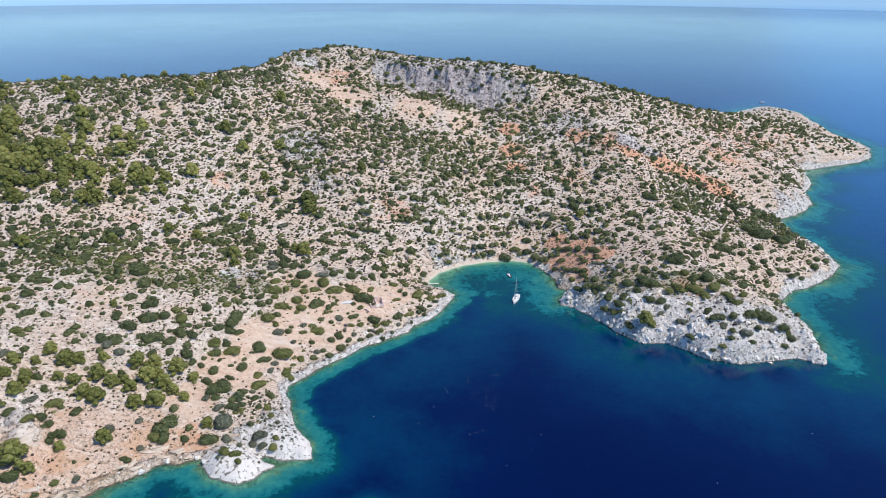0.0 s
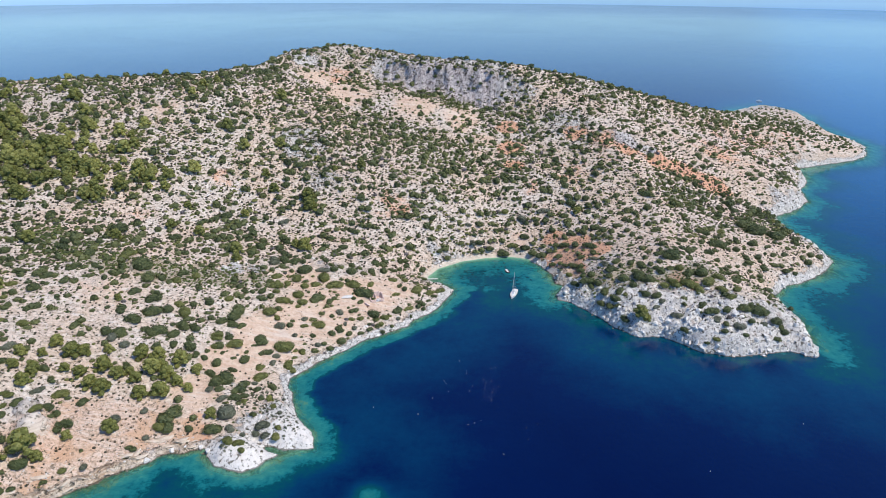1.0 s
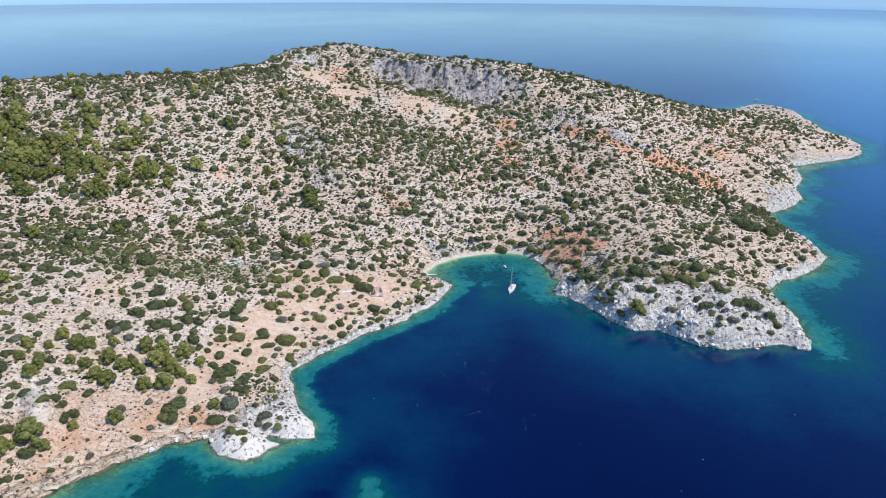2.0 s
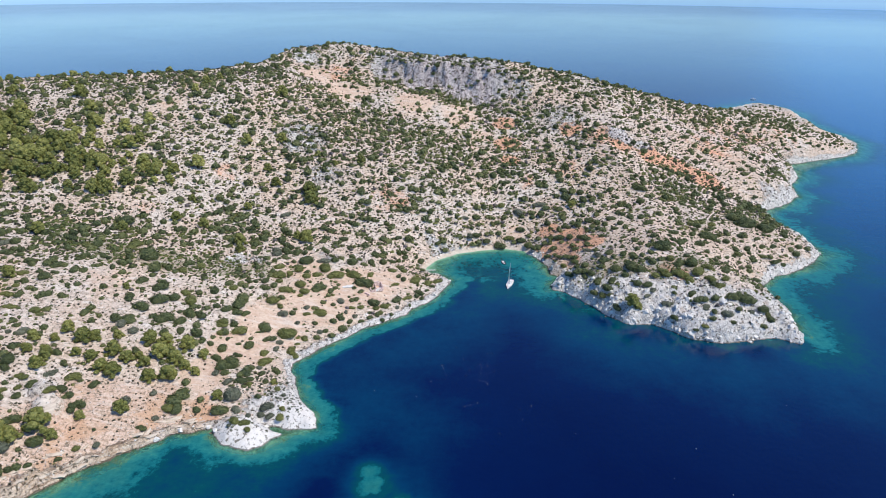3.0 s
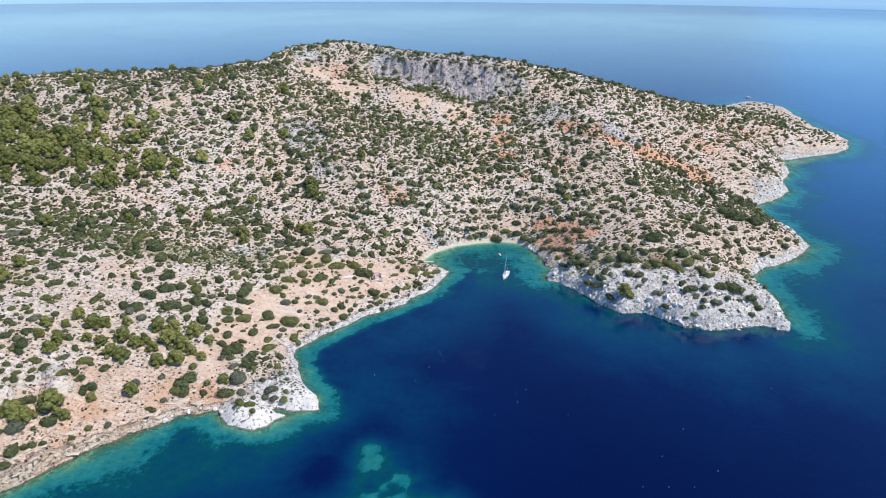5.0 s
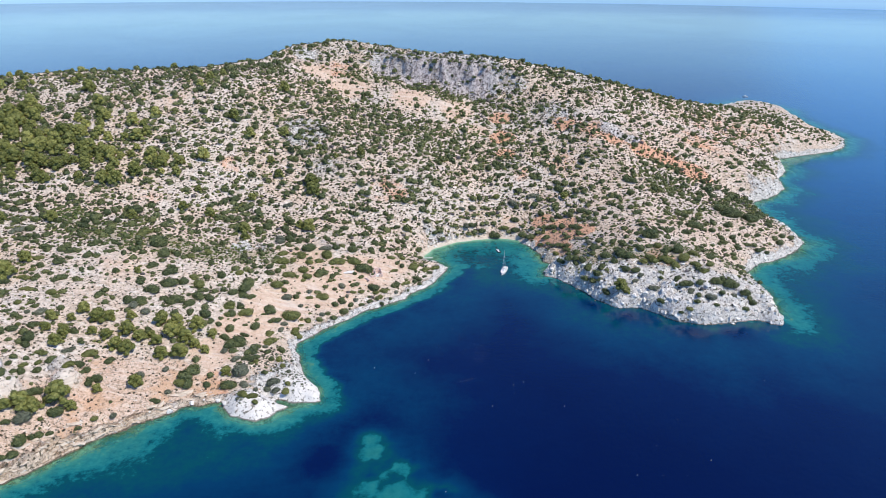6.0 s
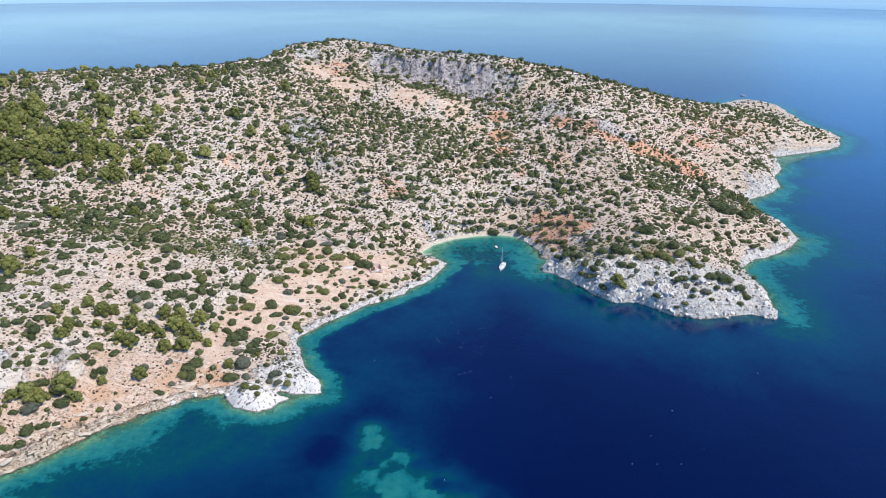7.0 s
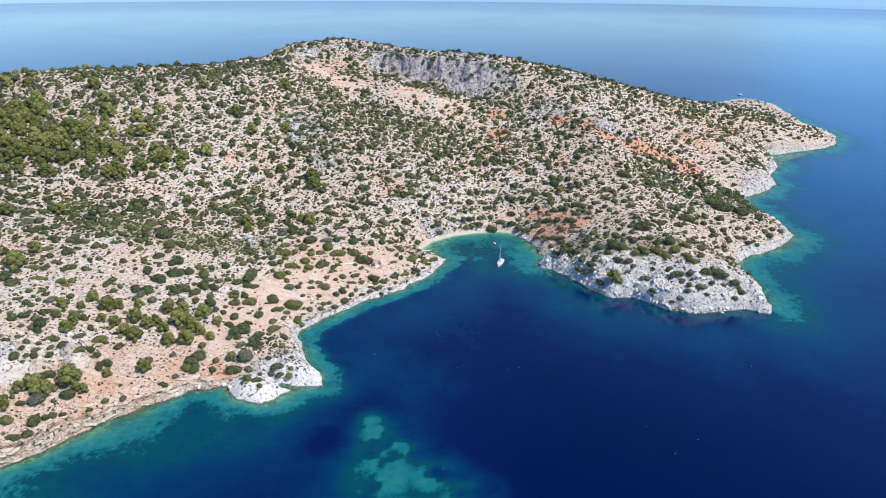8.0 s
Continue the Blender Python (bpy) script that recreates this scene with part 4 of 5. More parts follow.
POINT = [("d", -25.9, 377.1, 3.1), ("d", -12.8, 389.2, 3.2), ("d", -10.7, 383.5, 2), ("d", -23.1, 400.3, 2.4), ("d", -4.2, 400.1, 2), ("d", -41.4, 355.7, 1.9),
    ("d", -28.8, 361.4, 1.9), ("d", -34.1, 356, 1.9), ("d", -46.5, 351.3, 1.8), ("d", -52.7, 348.4, 2.2), ("d", -41.7, 383.2, 1.6), ("d", -18.1, 373.9, 1.5),
    ("d", -7.7, 393.6, 1.6), ("d", -32.8, 426.9, 3), ("d", -25.2, 444.7, 2.6), ("d", -13, 443.5, 3.1), ("d", -11.8, 430.7, 2.6), ("o", -28.7, 393.3, 2.4),
    ("o", -20.3, 380.6, 3.1), ("o", -15.2, 403.2, 4.5), ("o", -7.1, 402.9, 3.2), ("o", -1, 408.4, 3.3), ("o", -31.7, 410.7, 3.3), ("o", -23.8, 415.6, 2.9),
    ("o", -38.4, 364.7, 2.3), ("o", -35.5, 361.2, 2.3), ("g", -25.5, 368.7, 1.9)]
BEACH_BACK = [("d", 46.3, 479.1, 5.6), ("d", 37, 479.4, 3.2), ("d", 28.7, 481.9, 3.3), ("d", 64, 480.8, 3.7), ("d", 69, 474.5, 4.2), ("d", 75.3, 466.8, 4.1),
    ("d", 64.3, 490.8, 3.8), ("d", 45.8, 496.2, 2.8), ("d", 74.9, 503.8, 2.9), ("d", 29.2, 497.9, 3.8), ("d", 89.5, 537.4, 3), ("d", 103.4, 521.8, 4.5),
    ("d", 96.8, 508.1, 3.9), ("d", 117.3, 517.3, 4), ("d", 122.5, 520, 3), ("d", 116.4, 527, 3.5), ("d", 103.2, 531.4, 4), ("d", 109.8, 550.2, 3.1),
    ("d", 129.5, 557, 4.2), ("d", 140.9, 527.4, 4), ("d", 165.3, 526.8, 4.6), ("d", 161, 507.6, 4), ("d", 85.4, 492.1, 3.8), ("d", 82.4, 507.1, 3.9),
    ("d", 55.7, 540.4, 3.5), ("d", 45.9, 545.9, 4.1), ("o", 54.6, 484.9, 3.8), ("o", 50.7, 515.3, 3.9), ("g", 24, 481.2, 3.7), ("g", 20.5, 494.4, 3.3),
    ("g", 63.4, 508.9, 4.4), ("g", 80.9, 516.6, 4.9), ("p", 106.4, 509.1, 3.4)]
GULLY = [("d", 97.7, 462.7, 3.6), ("d", 91.6, 469, 4.1), ("d", 106.3, 452.2, 4.9), ("d", 98.6, 441.4, 3.1), ("d", 93.1, 435, 3.5), ("d", 88.5, 441, 2.6),
    ("d", 85.4, 456, 3.1), ("d", 93.9, 403.3, 4.1), ("d", 88, 405.8, 3.3), ("d", 119.5, 472, 3.7), ("d", 115.9, 481.2, 4.2), ("d", 124.3, 467.1, 3.2),
    ("d", 131.5, 478.1, 3.3), ("d", 134.9, 464.7, 2.8), ("d", 128.3, 454.9, 2.7), ("d", 145.8, 478.7, 4.2), ("d", 139.7, 490.6, 3.4), ("d", 153.1, 475.3, 3.3),
    ("d", 154.2, 460.7, 3.7), ("d", 80.5, 451.1, 2.7), ("d", 80.6, 470.1, 3.2), ("d", 97.8, 481.6, 3.3), ("d", 106.4, 478.3, 3.7), ("d", 85.4, 472.7, 3.2),
    ("d", 118.2, 447.5, 2.7), ("d", 131.6, 440.1, 2.6), ("d", 96.2, 427.6, 3), ("d", 106.9, 443.1, 3.1), ("o", 88.2, 429.6, 3.4), ("g", 105.4, 434.6, 3),
    ("g", 110.2, 420.6, 3.4)]
HEADLAND = [("d", 151, 413.5, 6.4), ("d", 146.9, 419.7, 3.4), ("d", 166.7, 427.2, 3.5), ("d", 132.2, 374.6, 3.6), ("d", 125.1, 375.2, 3.1), ("d", 112.5, 385.5, 4.4),
    ("d", 103.2, 388.6, 4), ("d", 126, 395.1, 5.3), ("d", 116.5, 395.9, 4.9), ("d", 110.9, 408.2, 4.1), ("d", 130.7, 391.2, 4.9), ("d", 130.2, 406.8, 3.7),
    ("d", 124.3, 411.3, 2.9), ("d", 116.8, 417.7, 3.4), ("d", 163.3, 390.4, 4.9), ("d", 156.3, 392.9, 4.1), ("d", 145.4, 365.5, 2), ("d", 155.3, 362.3, 3.5),
    ("d", 157.4, 355.1, 3.9), ("d", 151.7, 355, 1.5), ("d", 166.7, 354.5, 3.1), ("d", 178, 357, 3.9), ("d", 185.4, 356.6, 4.4), ("d", 189.4, 355.3, 3.6),
    ("d", 193.9, 348.7, 3.2), ("d", 196.4, 348.1, 3.2), ("d", 197.5, 345, 3.2), ("d", 191, 340, 2.7), ("d", 151.1, 337.5, 1.9), ("d", 141.3, 347.8, 2.7),
    ("o", 155.8, 337.4, 2.3), ("g", 139.7, 357.3, 3.1)]
HEADLAND_ROCKS = [("d", 110.6, 365.4, 3.5), ("d", 104.5, 377.7, 3.2), ("d", 100.6, 383.2, 3.2), ("d", 107.6, 378.9, 3.2), ("d", 108.7, 374.5, 2.4),
    ("d", 162.6, 343.2, 2.3), ("d", 160.9, 339.6, 2.3), ("d", 171.8, 337.4, 1.9), ("d", 178, 345.8, 2.3), ("d", 182.2, 358.8, 3.2), ("d", 98.9, 409.5, 3.7),
    ("d", 101.4, 400.2, 3.7), ("d", 120.2, 387.5, 3.2), ("d", 139.6, 396.4, 3.7), ("o", 144.4, 384.6, 4.8), ("o", 153.2, 381.5, 4.8), ("o", 164.6, 381.4, 4.9),
    ("o", 170, 374.1, 3.6), ("o", 138.3, 382.9, 3.6), ("o", 151.9, 398.5, 3.7), ("o", 171.7, 386.1, 3.7), ("o", 179.9, 374.7, 3.2), ("o", 157.4, 375.9, 3.6),
    ("o", 173.2, 366.2, 3.2), ("g", 128.8, 365.8, 2.3), ("g", 159, 349, 3.1), ("g", 169.5, 342.1, 3.4), ("g", 186.2, 347.3, 2.4), ("g", 133.3, 369.6, 2.4),
    ("p", 118.6, 360.8, 4.6), ("p", 122.4, 360.2, 2.7)]
EAST_SLOPE = [("d", 167.5, 446.1, 3.6), ("d", 168.7, 428, 3.5), ("d", 183.9, 449.9, 3.2), ("d", 195.4, 448.4, 5.6), ("d", 193.8, 468.1, 2.9), ("d", 182.8, 431.5, 3.6),
    ("d", 207.4, 445.3, 3.3), ("d", 212, 439, 3.2), ("d", 221.9, 441.6, 3.3), ("d", 235, 458, 2.9), ("d", 236, 449.2, 2.9), ("d", 245.2, 451.8, 2.9),
    ("d", 223.5, 458.6, 2.9), ("d", 199.3, 421.5, 2.2), ("d", 206.8, 427.8, 2.3), ("d", 221.4, 430.1, 3.2), ("d", 208.3, 421.8, 2.2), ("d", 206.8, 414.1, 2.7),
    ("d", 214.2, 418.8, 2.7), ("d", 232.2, 438.4, 3.3), ("d", 237.8, 439, 2.8), ("d", 239.6, 434.1, 2.8), ("d", 246, 434.1, 2.4), ("d", 262.1, 448.7, 3.9),
    ("d", 269.2, 460.8, 3.5), ("d", 182.1, 398.2, 2.5), ("d", 184.4, 387.3, 2.9), ("d", 263.5, 474.6, 4), ("d", 250.1, 479.5, 6.5), ("d", 236.8, 481.8, 7.5),
    ("d", 229.9, 491.8, 6.6), ("o", 208.7, 478, 3.9)]
# end of the lists
STANDING = SCREE + SCREE_FOOT + GROVE + WEST_SLOPE + GREEN_SWATH + MIDSLOPE + TERRACE_BACK + TERRACE + ROCK_NECK + POINT + BEACH_BACK + GULLY + HEADLAND + HEADLAND_ROCKS + EAST_SLOPE
HOUSE = (-40, 384)
CHARTED = [(-180, 235, 50, 1), (-140, 262, 40, 1), (-170, 295, 45, 1), (-215, 330, 60, 0.8), (-160, 350, 45, 0.8), (-110, 320, 40, 1), (-75, 350, 40, 1), (-60, 385, 40, 1), (-100, 390, 30, 0.9), (-15, 395, 30, 1),
           (-75, 262, 28, 1), (60, 470, 28, 0.6), (95, 455, 30, 0.9), (110, 405, 40, 0.9), (150, 375, 40, 0.9), (190, 370, 40, 0.9), (180, 420, 45, 0.8), (235, 450, 45, 0.8)]


def crowded(s):
    """Places taken by a plant that stands out singly."""
    out = np.zeros(s["x"].shape, bool)
    for _, x, y, r in STANDING:
        out |= (s["x"] - x) ** 2 + (s["y"] - y) ** 2 < (0.8 * r + 0.8) ** 2
    return out



def clear_of(s):
    """Ground with no plants: the ruin and its yard."""
    return (np.hypot(s["x"] - HOUSE[0], s["y"] - HOUSE[1]) > 9) & (s["sand"] < 0.2)


def cover(s):
    """How densely shrubs grow, 0 to 1."""
    lump = fbm(s["x"], s["y"], 34, 3, 61)
    c = 0.56 + 0.30 * lump - 0.44 * s["bare"] + 0.14 * s["green"] + 0.55 * s["crest"] - 0.10 * np.clip(s["rock"], 0, 1)
    c = c - 0.26 * zone(s["x"], s["y"], ROCKS) - 0.15 * np.minimum(zone(s["x"], s["y"], RED), 1) - 0.6 * np.exp(-s["d"] / 5)
    c = c + 0.25 * zone(s["x"], s["y"], [(-60, 580, 60, 1), (-130, 610, 50, 1), (20, 560, 40, 1), (40, 680, 34, 0.8), (90, 650, 30, 0.8), (20, 484, 14, 1.6), (46, 490, 14, 1.6), (-2, 468, 12, 0.8), (78, 478, 12, 1.2)]) - 0.16 * zone(s["x"], s["y"], [(-45, 450, 40, 1), (-90, 455, 35, 0.8)]) - 0.20 * zone(s["x"], s["y"], [(-200, 280, 70, 1), (-150, 280, 40, 1)]) - 0.17 * zone(s["x"], s["y"], [(250, 490, 60, 1), (180, 450, 60, 1), (300, 610, 70, 1)]) - 0.3 * zone(s["x"], s["y"], [(92, 446, 10, 0.5), (60, 625, 16, 0.6)]) - 0.28 * zone(s["x"], s["y"], [(-162, 248, 20, 1), (-138, 255, 18, 1), (-116, 256, 13, 1), (-160, 226, 18, 1), (-175, 208, 20, 1)])
    c = c + 0.45 * zone(s["x"], s["y"], [(-40, 692, 9, 1), (-17, 686, 10, 1), (6, 671, 11, 1), (35, 670, 13, 1), (60, 668, 14, 0.8), (76, 652, 16, 0.9), (95, 650, 16, 0.9), (100, 624, 12, 0.7), (190, 575, 12, 0.6), (215, 570, 14, 0.6), (512, 985, 20, 0.5), (465, 838, 12, 0.5), (478, 790, 8, 0.9), (120, 600, 14, 0.5)])
    c = c + 0.4 * zone(s["x"], s["y"], BEACH) * (s["d"] > 4) + 0.5 * s["crest"] * (s["x"] > 80) * (s["x"] < 330)
    c = c - 0.22 * zone(s["x"], s["y"], [(210, 650, 50, 1), (260, 680, 50, 0.9), (150, 650, 22, 0.8), (130, 690, 30, 0.6)]) - 0.05 * (s["x"] > 330) - 0.9 * (s["x"] > 395) * np.exp(-s["d"] / 9) - 0.7 * s["crest"] * (s["x"] > 440)
    return np.clip(c, 0.02, 1) * clear_of(s)


def sized(s, lo, hi, squat, power=1.6):
    n = len(s["x"])
    s["r"] = lo + (hi - lo) * RNG.uniform(0, 1, n) ** power
    s["r"] *= (1 - 0.38 * s["charted"]) * np.where(s["x"] > 440, 0.7, 1.0)
    s["h"] = s["r"] * squat * RNG.uniform(0.8, 1.25, n)
    s["tone"] = np.clip(0.5 + 0.35 * fbm(s["x"], s["y"], 60, 3, 71) + RNG.normal(0, 0.22, n), 0, 1)
    return s


def pick(s, m):
    return {k: v[m] for k, v in s.items()}


shrubs = sized(scatter(4.6, -700, 600, 150, 1112, lambda s: 1.22 * cover(s)), 1.1, 4.7, 0.9, 1.95)
heath = sized(scatter(4.0, -700, 600, 150, 1112, lambda s: (0.42 * cover(s) + 0.6 * s["green"] * clear_of(s)) * (1 - 0.1 * s["charted"])), 0.8, 2.8, 0.62)
belt = sized(scatter(2.3, -280, 300, 350, 720, lambda s: 0.95 * np.clip(1.25 * s["green"] - 0.15, 0, 1) * clear_of(s)), 0.8, 2.0, 0.75)
mat = sized(scatter(1.7, -110, -50, 232, 300, lambda s: zone(s["x"], s["y"], [(-79, 272, 13, 0.75), (-70, 261, 9, 0.6), (-92, 247, 6, 0.6), (-84, 285, 10, 0.5)])), 0.7, 1.7, 0.7)
tufts = sized(scatter(2.2, -500, 420, 170, 760, lambda s: (0.8 + 0.3 * zone(s["x"], s["y"], [(-150, 250, 40, 1), (-180, 220, 40, 1)])) * np.clip(cover(s) + 0.25 + 0.4 * s["ochre"], 0, 1) * (1 - 0.7 * s["bare"]) * (1 - s["worn"])), 0.5, 1.5, 0.8)
greys = sized(scatter(9.0, -500, 420, 190, 760, lambda s: 0.26 * cover(s) + 0.3 * s["forest"]), 0.9, 2.8, 0.9)
pines = sized(scatter(6.2, -620, 300, 230, 640, lambda s: (s["rock"] < 0.6) * np.clip(0.75 * s["forest"] - 0.07, 0, 1) * (1 - s["charted"]) * np.where(s["y"] > 400, np.clip(1.0 + 2.4 * fbm(s["x"], s["y"], 26, 3, 81), 0, 1), 1) + 0.02 * (s["x"] < -60) * (s["bare"] < 0.2) * (1 - s["charted"])), 5.0, 12.0, 0.8, 1.2)
pines["r"] *= 1 - 0.4 * pines["crest"]

# the ones that the drone passes nearest are things of their own
near_p = (pines["y"] < 330) | ((pines["x"] > -330) & (pines["y"] < 470))
low = shrubs["y"] < 440
thicket("shrubland", "dark green wind-clipped shrubs on the slopes round the bay", "shrubs", SHRUB, SHRUB_SHAPES, pick(shrubs, low))
thicket("shrubland", "dense dark green evergreen shrubs dotted over the high stony slope", "shrubs", SHRUB, FAR_SHAPES, pick(shrubs, ~low))
low = heath["y"] < 440
thicket("heath", "low olive-green heath bushes between the stones", "heath", HEATH, SHRUB_SHAPES, pick(heath, low))
thicket("heath", "low olive-green heath on the upper hillside", "heath", HEATH, FAR_SHAPES, pick(heath, ~low))
thicket("green_belt", "close-set mid-green low bushes in belts and hollows", "bushes", GREEN_LEAF, FAR_SHAPES, belt)
thicket("cushion_mat", "mat of grey-green cushion plants on the white rocks", "cushion plants", SAGE, FAR_SHAPES, mat)
thicket("thorn_tufts", "small brownish cushion plants scattered on dry soil", "tufts", THORN, TUFT_SHAPES, tufts)
thicket("dry_brush", "leafless grey brush among the green shrubs", "brush", GREY, FAR_SHAPES, greys)

far_p = pick(pines, ~near_p)
if len(far_p["x"]):
    n = len(far_p["x"])
    kinds, turn = RNG.integers(0, 5, n), RNG.uniform(0, 6.28, n)
    co, tri, tn = placed(FAR_CROWNS, kinds, far_p["x"], far_p["y"], far_p["z"] - 0.6, far_p["r"], 0.92 * far_p["r"], turn, far_p["tone"])
    co2, tri2, tn2 = placed(TRUNKS, kinds, far_p["x"], far_p["y"], far_p["z"] - 0.3, far_p["r"], 0.92 * far_p["r"], turn, far_p["tone"])
    me = raw_mesh("pine_wood", np.concatenate([co, co2]), np.concatenate([tri, tri2 + len(co)]), {"tone": np.r_[tn, tn2]}, slots=np.r_[np.zeros(len(tri)), np.ones(len(tri2))])
    me.materials.append(PINE), me.materials.append(BARK)
    tagged(new("pine_wood", me), "wood of yellow-green pines on the upper slope", "pine wood", kind="stuff")


def single_meshes(name, shapes, material):
    out = []
    for co, tri in shapes:
        me = raw_mesh(name, co, tri, {"tone": np.full(len(co), 0.5)})
        me.materials.append(material)
        out.append(me)
    return out


SHRUB_MESHES = single_meshes("shrub", BIG_SHAPES, SHRUB)
HEATH_MESHES = single_meshes("heath_bush", BIG_SHAPES, HEATH)
PINE_MESHES = single_meshes("crown", PINE_CROWNS, PINE)
TRUNK_MESHES = single_meshes("trunk", TRUNKS, BARK)


GREY_MESHES = single_meshes("dry_bush", BIG_SHAPES, SAGE)
LOOKS = {"d": (SHRUB_MESHES, 1.0, "rounded dark green evergreen shrub", "shrub"), "o": (HEATH_MESHES, 0.82, "spreading olive-green shrub", "heath_bush"), "g": (GREY_MESHES, 0.9, "half-dry grey-green bush", "dry_bush")}


def put_pine(x, y, z, r, label, group):
    k = RNG.integers(0, 5)
    tree = new("pine_tree")
    tree.matrix_basis = Matrix.LocRotScale((x, y, z - 0.3), Euler((0, 0, RNG.uniform(0, 6.28))), (r, r, r * 0.92))
    for nm, meshes in (("trunk", TRUNK_MESHES), ("crown", PINE_MESHES)):
        p = new(nm, meshes[k])
        p.parent = tree
    return tagged(tree, label, "pine tree", group)


def plant_patch(patch, where, group):
    x, y, r = np.array([row[1:] for row in patch]).T
    for (kind, px, py, pr), z in zip(patch, land(x, y)["z"]):
        if kind == "p":
            put_pine(px, py, z, pr * 1.95, "yellow-green pine " + where, group)
            continue
        meshes, squat, words, name = LOOKS[kind]
        ob = new(name, meshes[RNG.integers(0, 5)])
        ob.matrix_basis = Matrix.LocRotScale((px, py, z - 0.12 * pr), Euler((0, 0, RNG.uniform(0, 6.28))), (pr * 1.22, pr * RNG.uniform(0.9, 1.25), pr * squat * RNG.uniform(0.85, 1.15)))
        tagged(ob, words + " " + where, "shrub", group)


for patch, where, group in (
        (SCREE, "on the tan scree slope", "plants of the scree"), (SCREE_FOOT, "above the low sea cliff", "plants of the scree"), (GROVE, "in the small pine grove", "plants of the grove"),
        (WEST_SLOPE, "on the pale stony slope", "plants of the west slope"), (GREEN_SWATH, "in the green belt above the terrace", "plants of the green belt"), (MIDSLOPE, "at the foot of the hill", "plants of the hill foot"),
        (TERRACE_BACK, "at the back of the terrace", "bushes on the terrace"), (TERRACE, "on bare pink earth", "bushes on the terrace"), (ROCK_NECK, "on the white rocks", "plants of the white rocks"),
        (POINT, "on the low rocky point", "plants of the low point"), (BEACH_BACK, "on the slope behind the beach", "plants behind the beach"), (GULLY, "on red gully earth", "plants of the gully"),
        (HEADLAND, "on the headland", "plants of the headland"), (HEADLAND_ROCKS, "between white headland rocks", "plants of the headland"), (EAST_SLOPE, "on the dry eastern slope", "plants of the east slope")):
    plant_patch(patch, where, group)

for x, y, z, r in zip(*(pines[k][near_p] for k in ("x", "y", "z", "r"))):
    put_pine(x, y, z, r, "yellow-green pine with a ragged flat-topped crown", "pines of the hillside")


# ---- stones: loose blocks along the shore and on the headland ----
def stone_shape(rng, n):
    """An angular block: the hull of a few scattered points."""
    bm = bmesh.new()
    for p in rng.normal(0, 1, (n, 3)):
        bm.verts.new(p / np.linalg.norm(p) * rng.uniform(0.75, 1.1) * np.array((1, 0.78, 0.75)))
    bmesh.ops.convex_hull(bm, input=bm.verts[:])
    for v in [v for v in bm.verts if not v.link_faces]:
        bm.verts.remove(v)
    bmesh.ops.recalc_face_normals(bm, faces=bm.faces[:])
    bm.verts.index_update()
    co = np.array([v.co for v in bm.verts])
    tri = np.array([[v.index for v in f.verts] for f in bm.faces])
    bm.free()
    return co, tri


SMALL_STONES = [stone_shape(RNG, 11) for _ in range(6)]
BIG_STONES = [stone_shape(RNG, 22) for _ in range(6)]


def stone_chance(s):
    shore = np.exp(-(np.maximum(s["d"], 0) / 6) ** 2) * (1 - s["sand"])
    smooth = zone(s["x"], s["y"], [(-89, 241, 24, 1), (-66, 258, 22, 1), (-150, 224, 40, 0.93), (-190, 190, 50, 0.93), (-60, 335, 40, 0.85), (-20, 375, 40, 0.85), (0, 405, 30, 0.7), (-68, 290, 28, 0.6)])
    return np.clip(0.5 * shore + 0.28 * zone(s["x"], s["y"], ROCKS) + 0.12 * zone(s["x"], s["y"], [(112, 366, 30, 1), (140, 354, 30, 1), (170, 345, 30, 1), (200, 348, 26, 1), (20, 482, 10, 0.5), (44, 487, 10, 0.5)]) + 0.05 * np.clip(s["rock"], 0, 1), 0, 0.9) * (s["sand"] < 0.1) * (1 - smooth)


def scatter_stones(step, lo, hi, x0, x1, y0, y1, power):
    n, m = int((x1 - x0) / step), int((y1 - y0) / step)
    x, y = np.meshgrid(x0 + step * np.arange(n), y0 + step * np.arange(m))
    x = (x + RNG.uniform(-0.5, 0.5, x.shape) * step).ravel()
    y = (y + RNG.uniform(-0.5, 0.5, y.shape) * step).ravel()
    s = land(x, y)
    s.update(x=x, y=y)
    keep = (s["d"] > -1.2) & (s["d"] < 120) & (RNG.uniform(0, 1, x.shape) < stone_chance(s))
    s = {k: v[keep] for k, v in s.items()}
    s["r"] = lo + (hi - lo) * RNG.uniform(0, 1, len(s["x"])) ** power
    s["tone"] = RNG.uniform(0, 1, len(s["x"]))
    s["h"] = s["r"] * RNG.uniform(0.8, 1.3, len(s["x"]))
    return s


rubble = scatter_stones(2.1, 0.55, 2.8, -190, 310, 185, 500, 1.7)
kinds = RNG.integers(0, 6, len(rubble["x"]))
co, tri, tn = placed(SMALL_STONES, kinds, rubble["x"], rubble["y"], rubble["z"] - 0.55 * rubble["r"], rubble["r"], rubble["h"], RNG.uniform(0, 6.28, len(kinds)), rubble["tone"])
me = raw_mesh("shore_rubble", co, tri, {"tone": tn})
me.materials.append(LIMESTONE)
tagged(new("shore_rubble", me), "broken white limestone blocks along the waterline", "rubble", kind="stuff")

